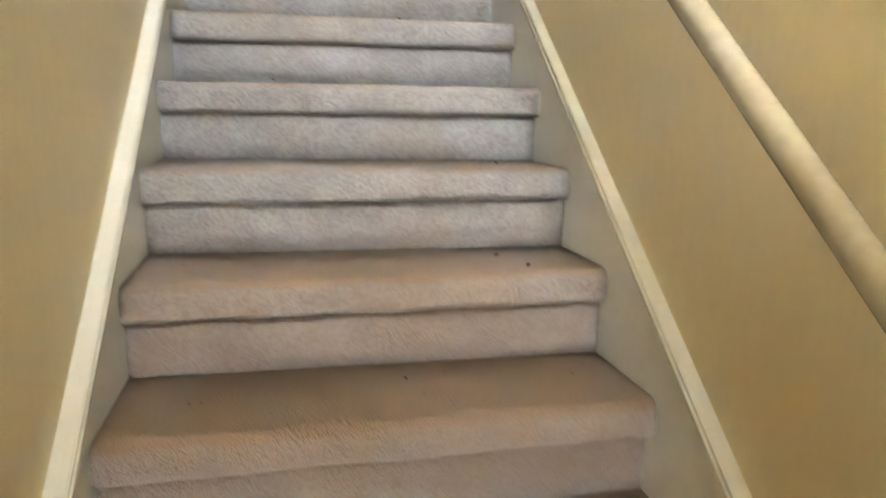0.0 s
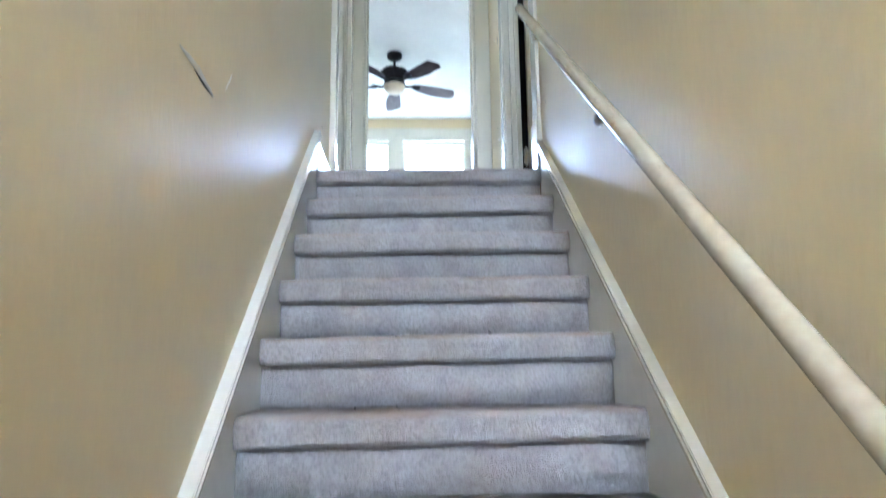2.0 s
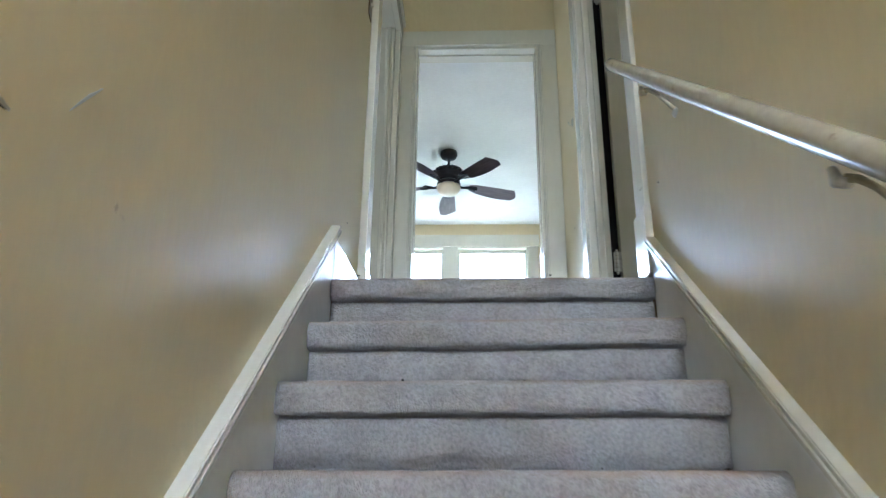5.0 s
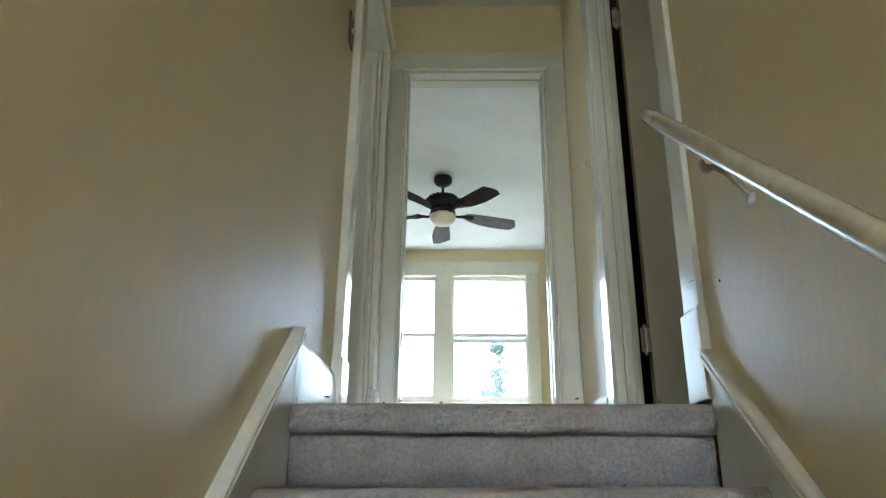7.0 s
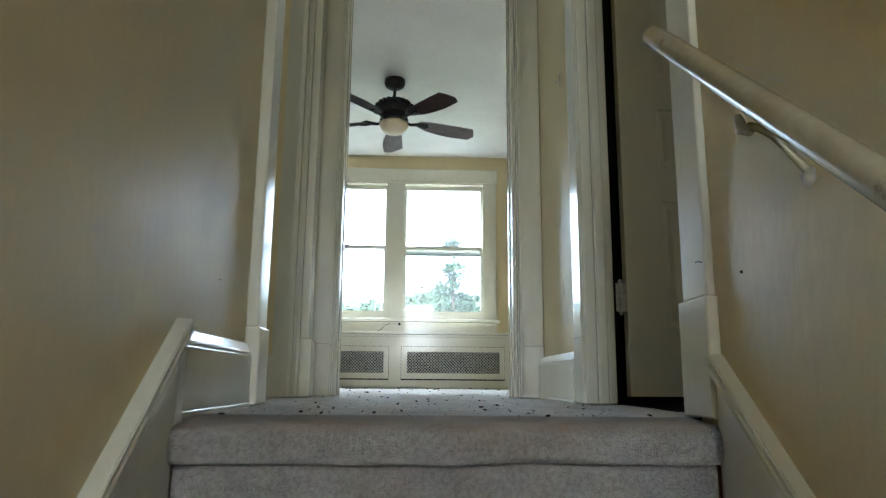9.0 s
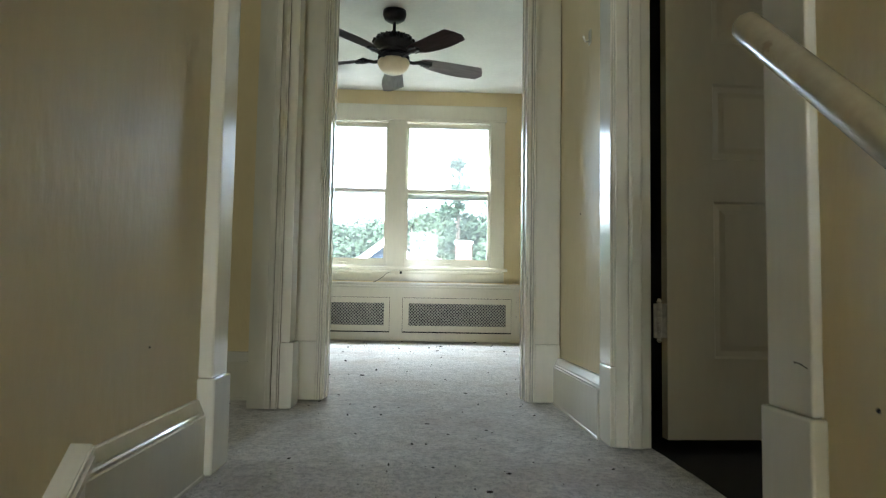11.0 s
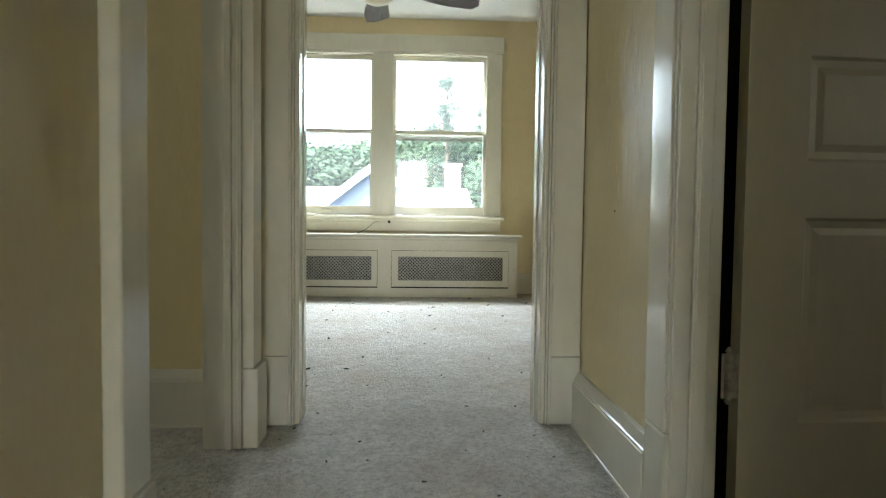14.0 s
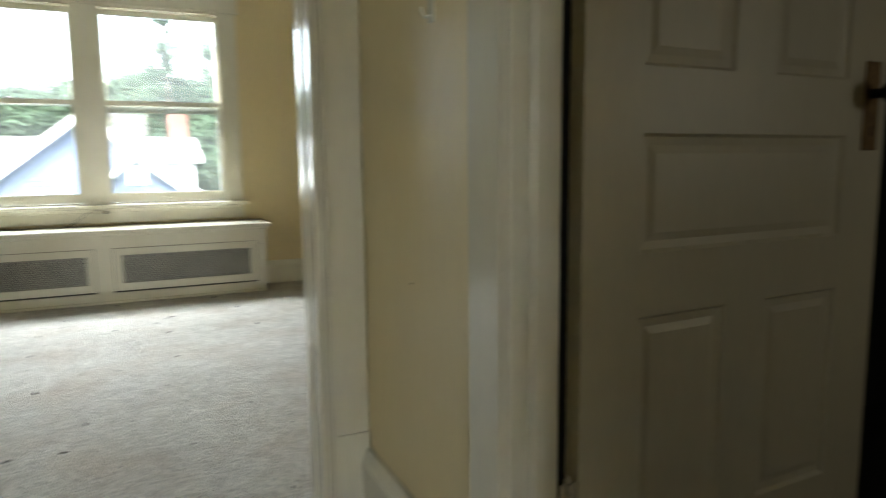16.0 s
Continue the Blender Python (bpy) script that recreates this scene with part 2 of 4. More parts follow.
LEAF = material("green_leaves", (0.05, 0.075, 0.045), 0.9, spread=0.12, scale=0.8, grain=5, bump=0.0, spec=0.15)
NEEDLE = material("dark_conifer_needles", (0.05, 0.08, 0.05), 0.8, spread=0.2, scale=0.8, grain=5, bump=0.0, spec=0.15)
BARK = material("grey_bark", (0.13, 0.10, 0.08), 0.9, spread=0.2, scale=4, grain=20, bump=0.6, depth=0.02)
GRASS = material("lawn", (0.08, 0.11, 0.04), 0.95, spread=0.2, scale=0.4, grain=6, bump=0.3, depth=0.03)
STUCCO = material("outer_wall", (0.55, 0.53, 0.48), 0.8, spread=0.08)


# ---- mesh tools ----
def box(bm, x0, x1, y0, y1, z0, z1, bevel=0.0):
    vs = [bm.verts.new((x, y, z)) for x in (x0, x1) for y in (y0, y1) for z in (z0, z1)]
    fs = [bm.faces.new([vs[i] for i in q]) for q in ((0, 1, 3, 2), (4, 6, 7, 5), (0, 4, 5, 1), (2, 3, 7, 6), (0, 2, 6, 4), (1, 5, 7, 3))]
    if bevel:
        es = {e for f in fs for e in f.edges}
        bmesh.ops.bevel(bm, geom=list(es), offset=bevel, segments=2, profile=0.5, affect="EDGES")
    return bm


def made(*boxes, bevel=0.0):
    bm = bmesh.new()
    for b in boxes:
        box(bm, *b, bevel=bevel)
    return bm


def extrude(bm, profile, a, b):
    """A closed profile of points carried from frame a to frame b (functions of a profile point)."""
    p, q = [bm.verts.new(a(*v)) for v in profile], [bm.verts.new(b(*v)) for v in profile]
    k = len(profile)
    for i in range(k):
        bm.faces.new((p[i], p[(i + 1) % k], q[(i + 1) % k], q[i]))
    bm.faces.new(p[::-1])
    bm.faces.new(q)
    bmesh.ops.recalc_face_normals(bm, faces=bm.faces[:])
    return bm


def lathe(bm, profile, centre=(0, 0, 0), steps=28):
    rings = [[bm.verts.new((centre[0] + r * math.cos(a), centre[1] + r * math.sin(a), centre[2] + z)) for a in (2 * math.pi * i / steps for i in range(steps))] for r, z in profile]
    for s, t in zip(rings, rings[1:]):
        for i in range(steps):
            bm.faces.new((s[i], s[(i + 1) % steps], t[(i + 1) % steps], t[i]))
    bm.faces.new(rings[0][::-1])
    bm.faces.new(rings[-1])
    bmesh.ops.recalc_face_normals(bm, faces=bm.faces[:])
    return bm


def tube(bm, points, radii, steps=14):
    """A round bar along points."""
    pts = [Vector(p) for p in points]
    rings = []
    for i, p in enumerate(pts):
        way = (pts[min(i + 1, len(pts) - 1)] - pts[max(i - 1, 0)]).normalized()
        side = way.cross(Vector((0.3, 0.1, 1))).normalized()
        top = side.cross(way)
        r = radii[i] if isinstance(radii, (list, tuple)) else radii
        rings.append([bm.verts.new(p + r * (math.cos(a) * side + math.sin(a) * top)) for a in (2 * math.pi * j / steps for j in range(steps))])
    for s, t in zip(rings, rings[1:]):
        for j in range(steps):
            bm.faces.new((s[j], s[(j + 1) % steps], t[(j + 1) % steps], t[j]))
    bm.faces.new(rings[0][::-1])
    bm.faces.new(rings[-1])
    bmesh.ops.recalc_face_normals(bm, faces=bm.faces[:])
    return bm


def mesh_of(bm, name, mat, smooth=False):
    me = bpy.data.meshes.new(name)
    bm.to_mesh(me)
    bm.free()
    for mm in mat if isinstance(mat, (list, tuple)) else (mat,):
        me.materials.append(mm)
    if smooth:
        me.shade_smooth()
    return me


def part(name, bm, mat, parent, label="", smooth=False):
    ob = new(name, mesh_of(bm, name, mat, smooth))
    ob.parent = parent
    if label:
        ob["label"] = label
    return ob


def thing(name, label, category, group="", at=None):
    ob = new(name)
    ob.empty_display_size = 0.1
    if at is not None:
        ob.matrix_world = at
    return tagged(ob, label, category, group)


def structure(name, bm, mat, label, category, smooth=False):
    return tagged(new(name, mesh_of(bm, name, mat, smooth)), label, category, kind="structure")


def setting(name, label, category):
    ob = new(name)
    return tagged(ob, label, category, kind="structure")


# ---- measures of the place ----
RISE, GO = 0.1925, 0.235
XL, XR = -0.022, 0.972            # stair wall faces
CEIL_HALL, CEIL_BED = 2.42, 2.22
LOW = -13 * RISE                  # lower floor
BED_Y = 1.60                      # hall face of the bedroom wall
WIN_Y = 5.13                      # inner face of the window wall
GROUND = -3.3

# ---- walls ----
structure("wall_stair_west", made((-0.122, XL, -5.4, 0.66, LOW - 0.2, CEIL_HALL)), CREAM, "cream painted plaster wall with soft sheen along the stairs", "wall")
structure("wall_stair_east", made((XR, 1.09, -5.4, 0.109, LOW - 0.2, CEIL_HALL)), CREAM, "cream painted plaster wall behind the handrail", "wall")
structure("wall_hall_west", made((-0.122, XL, 0.66, 1.39, 1.975, CEIL_HALL), (-0.122, XL, 1.39, BED_Y, 0.0, CEIL_HALL)), CREAM, "cream painted wall round the side opening of the landing", "wall")
structure("wall_hall_east", made((0.945, 1.003, 0.858, BED_Y, 0.0, CEIL_HALL), (0.96, 1.003, 0.109, 0.858, 2.03, CEIL_HALL)), CREAM, "cream painted wall beside the closet door", "wall")
structure("wall_bedroom_south", made((-3.2, 0.085, BED_Y, 1.72, 0, CEIL_HALL), (0.827, 3.2, BED_Y, 1.72, 0, CEIL_HALL), (0.085, 0.827, BED_Y, 1.72, 1.978, CEIL_HALL)), CREAM, "cream painted partition wall with the bedroom doorway", "wall")
W1, W2 = (-0.655, 0.140), (0.262, 1.060)     # the two window openings
WZ = (0.63, 1.945)
structure("wall_bedroom_north", made((-2.7, W1[0], WIN_Y, 5.33, -0.3, 2.5), (W1[1], W2[0], WIN_Y, 5.33, WZ[0], WZ[1]), (W2[1], 2.7, WIN_Y, 5.33, -0.3, 2.5),
          (W1[0], W2[1], WIN_Y, 5.33, -0.3, WZ[0]), (W1[0], W2[1], WIN_Y, 5.33, WZ[1], 2.5)), CREAM, "cream painted bedroom wall round the double window", "wall")
structure("wall_bedroom_west", made((-2.7, -2.5, 1.72, WIN_Y, -0.3, 2.5)), CREAM, "cream painted bedroom side wall", "wall")
structure("wall_bedroom_east", made((2.5, 2.7, 1.72, WIN_Y, -0.3, 2.5)), CREAM, "cream painted bedroom side wall", "wall")
# The gaps in the next two walls are recesses for added lamps.
structure("wall_side_room", made((-3.2, -3.0, -1.6, 0.2, -0.3, CEIL_HALL), (-3.2, -3.0, 0.8, BED_Y, -0.3, CEIL_HALL), (-3.2, -3.0, 0.2, 0.8, -0.3, 0.9), (-3.2, -3.0, 0.2, 0.8, 1.7, CEIL_HALL), (-3.0, -0.122, -1.8, -1.6, -0.3, CEIL_HALL)), CREAM, "cream painted walls of the side room", "wall")
structure("wall_closet", made((3.0, 3.2, -1.2, -0.9, -0.3, CEIL_HALL), (3.0, 3.2, -0.45, 0.95, -0.3, CEIL_HALL), (3.0, 3.2, -0.9, -0.45, -0.3, 0.9), (3.0, 3.2, -0.9, -0.45, 1.55, CEIL_HALL), (1.09, 3.0, -1.4, -1.2, -0.3, CEIL_HALL)), CREAM, "cream painted walls of the dim side room", "wall")
# Near-black colour stands for the unlit space in the hinge gap.
structure("wall_closet_end", made((3.0, 3.2, 0.95, BED_Y, -0.3, CEIL_HALL), (1.004, 3.0, 1.50, 1.598, -0.3, CEIL_HALL)), DARK, "end wall behind the open door, coloured near-black as unlit shade", "wall")
# Unseen end walls, opened only for the two lamps set in them.
structure("wall_upper_hall_south", made((-0.122, 0.13, -5.6, -5.4, -0.25, CEIL_HALL), (0.82, 1.09, -5.6, -5.4, -0.25, CEIL_HALL), (0.13, 0.82, -5.6, -5.4, -0.25, 0.55), (0.13, 0.82, -5.6, -5.4, 1.95, CEIL_HALL)), CREAM, "unseen cream wall with an assumed light opening behind the stairs", "wall")
structure("wall_lower_hall", made((-0.122, 0.29, -5.6, -5.4, LOW, -0.25), (0.66, 1.09, -5.6, -5.4, LOW, -0.25), (0.29, 0.66, -5.6, -5.4, LOW, LOW + 0.9), (0.29, 0.66, -5.6, -5.4, -0.75, -0.25)), CREAM, "unseen cream end wall of the lower hall, opened for an added lamp", "wall")

# ---- ceilings and floors ----
structure("ceiling_hall", made((-3.2, 3.2, -5.6, 1.72, CEIL_HALL, 2.6)), CEIL, "white painted ceiling over stairs and landing", "ceiling")
structure("ceiling_bedroom", made((-2.7, 2.7, 1.72, 5.33, CEIL_BED, 2.6)), CEIL, "white bedroom ceiling with faint grey water stains", "ceiling")
structure("ceiling_lower_hall", made((XL, XR, -5.4, -3.6, -0.30, 0.0)), CEIL, "white ceiling of the lower hall", "ceiling")
structure("floor_lower_hall", made((-0.122, 1.09, -5.6, -12 * GO + 0.03, LOW - 0.2, LOW)), PLANK, "worn wooden floor at the foot of the stairs", "floor")
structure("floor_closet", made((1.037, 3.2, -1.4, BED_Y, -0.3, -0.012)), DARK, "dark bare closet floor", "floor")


def carpet_floor():
    bm = bmesh.new()

    def sheet(x0, x1, y0, y1, step):
        nx, ny = max(1, round((x1 - x0) / step)), max(1, round((y1 - y0) / step))
        g = []
        for i in range(nx + 1):
            row = []
            for j in range(ny + 1):
                x, y = x0 + (x1 - x0) * i / nx, y0 + (y1 - y0) * j / ny
                z = 0.004 * noise.noise((x * 2.1, y * 2.1, 3)) + 0.0045 * noise.noise((x * 8, y * 6, 1)) - 0.004
                z = -0.003 + (z + 0.003) * min(1.0, max(0.0, (y - 0.125) / 0.15)) if x0 == XL else z
                row.append(bm.verts.new((x, y, z)))
            g.append(row)
        for i in range(nx):
            for j in range(ny):
                bm.faces.new((g[i][j], g[i + 1][j], g[i + 1][j + 1], g[i][j + 1]))

    sheet(-2.5, 2.5, 1.66, WIN_Y, 0.05)
    sheet(XL, 1.035, 0.125, 1.66, 0.03)
    sheet(-3.0, XL, -1.6, BED_Y, 0.08)
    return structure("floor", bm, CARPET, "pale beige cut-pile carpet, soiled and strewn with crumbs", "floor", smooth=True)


carpet_floor()
structure("floor_slab", made((-3.2, -0.122, -1.8, 1.7, -0.3, -0.02), (-0.122, 1.04, 0.04, 1.7, -0.3, -0.02), (-2.7, 2.7, 1.7, 5.3, -0.3, -0.02)), PLANK, "wooden floor boards under the carpet", "floor")

# ---- stairs ----
def step_profile(depth, top):
    """y and z of one carpeted step: soft nosing, tucked under, then the riser below it."""
    r, h, tuck = 0.030, 0.080, 0.023
    pts = [(depth, -0.003)]
    pts += [(-0.012 + r - r * math.sin(a), top - r + r * math.cos(a)) for a in (radians(d) for d in range(0, 91, 15))]
    low = 0.020
    pts += [(-0.012 + low - low * math.cos(a), -h + low - low * math.sin(a)) for a in (radians(d) for d in range(0, 91, 18))]
    pts += [(tuck + 0.009, -h), (tuck + 0.009, -h - 0.003), (tuck, -h - 0.007), (tuck, -RISE - 0.01), (depth, -RISE - 0.01)]
    return pts


stairs = setting("stairs", "straight flight of stairs covered in worn beige carpet", "stairs")


def carpet_step(k):
    bm = bmesh.new()
    depth = GO + 0.04 if k else 0.13
    prof = step_profile(depth, -0.006 if k else -0.013)
    cols = 33
    x0, x1 = -0.001, 0.958
    grid = []
    for i in range(cols):
        x = x0 + (x1 - x0) * i / (cols - 1)
        col = []
        for j, (y, z) in enumerate(prof):
            edge = 1.0 if 0 < j < len(prof) - 2 else 0.3
            lump = 0.0035 * edge * noise.noise((x * 7, k * 3.3 + j * 0.35, 2)) + 0.002 * edge * noise.noise((x * 23, k * 5 + j, 4))
            sag = (x / 0.95 - 0.5) * (0.005 if k == 0 else 0.015 if k == 1 else 0.009)
            col.append(bm.verts.new((x, y - GO * k + lump, z - RISE * k + lump * 0.8 + (sag if 0 < j < len(prof) - 2 else 0))))
        grid.append(col)
    m = len(prof)
    for a, b in zip(grid, grid[1:]):
        for j in range(m):
            bm.faces.new((a[j], a[(j + 1) % m], b[(j + 1) % m], b[j]))
    bm.faces.new(grid[0][::-1])
    bm.faces.new(grid[-1])
    bmesh.ops.recalc_face_normals(bm, faces=bm.faces[:])
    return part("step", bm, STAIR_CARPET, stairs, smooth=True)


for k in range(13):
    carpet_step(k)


def sloped(name, x0, x1, low, high, y0, y1, mat, label, PITCH, bead=()):
    """A board along the flight: its lower and upper edges follow the pitch."""
    bm = bmesh.new()
    for b0, b1, xa, xb in ((low, high, x0, x1), *bead):
        extrude(bm, [(xa, b0), (xb, b0), (xb, b1), (xa, b1)], lambda x, z: (x, y0, PITCH * y0 + z), lambda x, z: (x, y1, PITCH * y1 + z))
    return structure(name, bm, mat, label, "stair skirt")


WEST, EAST = 0.835, 0.792   # the two skirts run a little apart from the steps
sloped("trim_stair_skirt_west", XL - 0.002, 0.0, -0.38, 0.106, -3.3, 0.012, SKIRT, "off-white painted skirt board beside the steps", WEST)
sloped("trim_stair_skirt_east", 0.957, XR + 0.002, -0.40, 0.084, -3.3, 0.0, SKIRT, "off-white painted skirt board beside the steps", EAST)
sloped("trim_skirt_cap_west", XL - 0.002, 0.006, 0.104, 0.134, -3.3, 0.046, TRIM, "white moulded cap on the stair skirt", WEST, bead=((0.108, 0.118, 0.005, 0.011), (0.125, 0.132, 0.005, 0.009)))
sloped("trim_skirt_cap_east", 0.946, XR + 0.002, 0.082, 0.114, -3.3, 0.0, TRIM, "white moulded cap on the stair skirt", EAST, bead=((0.086, 0.097, 0.941, 0.947), (0.104, 0.112, 0.943, 0.947)))

# ---- baseboards, plinths and casings of the landing ----
def base_profile(t, h):
    """Depth and height of a baseboard: shoe strip, flat face, a step and a rounded top."""
    return [(0, -0.03), (t + 0.002, -0.03), (t + 0.002, 0.003), (t, 0.005), (t, h - 0.034), (t - 0.003, h - 0.032), (t - 0.003, h - 0.027), (t - 0.006, h - 0.024), (t - 0.007, h - 0.020), (t - 0.012, h - 0.009), (t - 0.015, h - 0.002), (t - 0.018, h), (0, h)]


def board_y(name, face, wall, y0, y1, height, label, parent=None):
    """A baseboard along y with a moulded top; face is its proud side."""
    s = 1 if face > wall else -1
    t = abs(face - wall)
    prof = base_profile(t, height)
    bm = extrude(bmesh.new(), prof, lambda d, z: (wall + s * d, y0, z), lambda d, z: (wall + s * d, y1, z))
    return structure(name, bm, TRIM, label, "baseboard")


def board_x(name, face, wall, x0, x1, height, label):
    s = 1 if face > wall else -1
    t = abs(face - wall)
    prof = base_profile(t, height)
    bm = extrude(bmesh.new(), prof, lambda d, z: (x0, wall + s * d, z), lambda d, z: (x1, wall + s * d, z))
    return structure(name, bm, TRIM, label, "baseboard")


board_y("baseboard_landing_west", 0.0, XL, 0.046, 0.546, 0.155, "tall glossy white baseboard on the landing")
structure("trim_skirt_return", made((XL, 0.001, 0.012, 0.046, -0.02, 0.125), bevel=0.002), SKIRT, "short painted board where the skirt meets the baseboard", "trim")
board_y("baseboard_hall_east", 0.918, 0.945, 0.9605, BED_Y - 0.02, 0.162, "tall glossy white baseboard beside the closet door")
board_x("baseboard_side_room", 1.578, BED_Y, -3.0, -0.122, 0.165, "tall white baseboard in the shaded side room")
board_x("baseboard_bedroom", 5.108, WIN_Y, 1.275, 2.5, 0.165, "tall white baseboard under the bedroom window wall")


def casing_set(name, label, pieces):
    root = setting(name, label, "door trim")
    for nm, bm in pieces:
        part(nm, bm, TRIM, root)
    return root


casing_set("trim_side_opening", "white gloss casing round the side opening, with plinth blocks", [
    ("plinth_block", made((XL, 0.016, 0.546, 0.664, 0.0, 0.197), bevel=0.004)),
    ("casing", made((XL, 0.009, 0.553, 0.657, 0.197, 1.945), bevel=0.004)),
    ("plinth_block", made((XL, 0.020, 1.374, 1.492, 0.0, 0.215), bevel=0.004)),
    ("casing", made((XL, 0.008, 1.379, 1.478, 0.215, 1.945), bevel=0.004)),
    ("head_casing", made((XL, 0.012, 0.52, 1.49, 1.945, 2.06), bevel=0.004)),
    ("cap_moulding", made((XL, 0.026, 0.505, 1.505, 2.06, 2.085), bevel=0.006)),
    ("jamb", made((-0.124, XL - 0.001, 1.374, 1.389, 0, 1.975))),
    ("jamb", made((-0.124, XL - 0.001, 0.660, 0.674, 0, 1.975))),
    ("door_stop", made((-0.066, -0.046, 1.361, 1.375, 0, 1.96), (-0.036, -0.027, 1.367, 1.375, 0, 1.96), bevel=0.003)),
    ("jamb_head", made((-0.124, XL - 0.001, 0.674, 1.374, 1.958, 1.975))),
])
casing_set("trim_bedroom_doorway", "white gloss casing round the bedroom doorway, with plinth blocks", [
    ("plinth_block", made((XL + 0.002, 0.0655, 1.574, BED_Y, 0.0, 0.207), bevel=0.003)),
    ("casing", made((XL + 0.002, 0.0655, 1.580, BED_Y, 0.207, 1.978), bevel=0.003)),
    ("back_band", made((0.066, 0.074, 1.568, BED_Y, 0.0, 1.978), (0.0745, 0.081, 1.575, BED_Y, 0.0, 1.978), (0.0815, 0.090, 1.584, BED_Y, 0.0, 1.978), bevel=0.0025)),
    ("plinth_block", made((0.8525, 0.9425, 1.574, BED_Y, 0.0, 0.207), bevel=0.003)),
    ("casing", made((0.8525, 0.9425, 1.580, BED_Y, 0.207, 1.978), bevel=0.003)),
    ("back_band", made((0.843, 0.852, 1.568, BED_Y, 0.0, 1.978), (0.836, 0.8425, 1.575, BED_Y, 0.0, 1.978), (0.824, 0.8355, 1.584, BED_Y, 0.0, 1.978), bevel=0.0025)),
    ("head_casing", made((XL + 0.002, 0.9425, 1.580, BED_Y, 1.978, 2.092), (0.07, 0.853, 1.572, 1.581, 1.980, 1.992), bevel=0.003)),
    ("jamb", made((0.0845, 0.095, 1.5905, 1.730, 0, 1.962), (0.0945, 0.099, 1.652, 1.69, 0, 1.955), bevel=0.002)),
    ("jamb", made((0.818, 0.8275, 1.5905, 1.730, 0, 1.962), (0.813, 0.8185, 1.652, 1.69, 0, 1.955), bevel=0.002)),
    ("jamb_head", made((0.095, 0.818, 1.590, 1.730, 1.962, 1.979), (0.099, 0.813, 1.652, 1.69, 1.955, 1.962))),
])
casing_set("trim_closet_doorway", "white gloss casing round the closet doorway, with plinth blocks", [
    ("plinth_block", made((0.948, XR, 0.002, 0.136, 0.0, 0.222), bevel=0.004)),
    ("casing", made((0.955, XR, 0.010, 0.126, 0.222, 2.00), bevel=0.004)),
    ("jamb", made((XR, 1.045, 0.110, 0.126, 0, 2.03))),
    ("plinth_block", made((0.922, 0.9445, 0.851, 0.960, 0.0, 0.203), bevel=0.004)),
    ("casing", made((0.927, 0.9445, 0.868, 0.974, 0.203, 2.00), (0.931, 0.9445, 0.858, 0.8675, 0.203, 2.00), bevel=0.003)),
    ("jamb", made((0.934, 0.968, 0.8445, 0.8575, 0, 2.03), (0.9685, 1.001, 0.838, 0.8575, 0, 2.03), (1.0015, 1.026, 0.8445, 0.8575, 0, 2.03), bevel=0.003)),
    ("door_stop", made((0.972, 0.997, 0.832, 0.8385, 0, 2.015), bevel=0.0025)),
    ("head_casing", made((0.938, 0.96, 0.0, 0.97, 2.00, 2.115), bevel=0.004)),
    ("jamb_head", made((0.96, 1.016, 0.126, 0.832, 2.012, 2.03))),
])

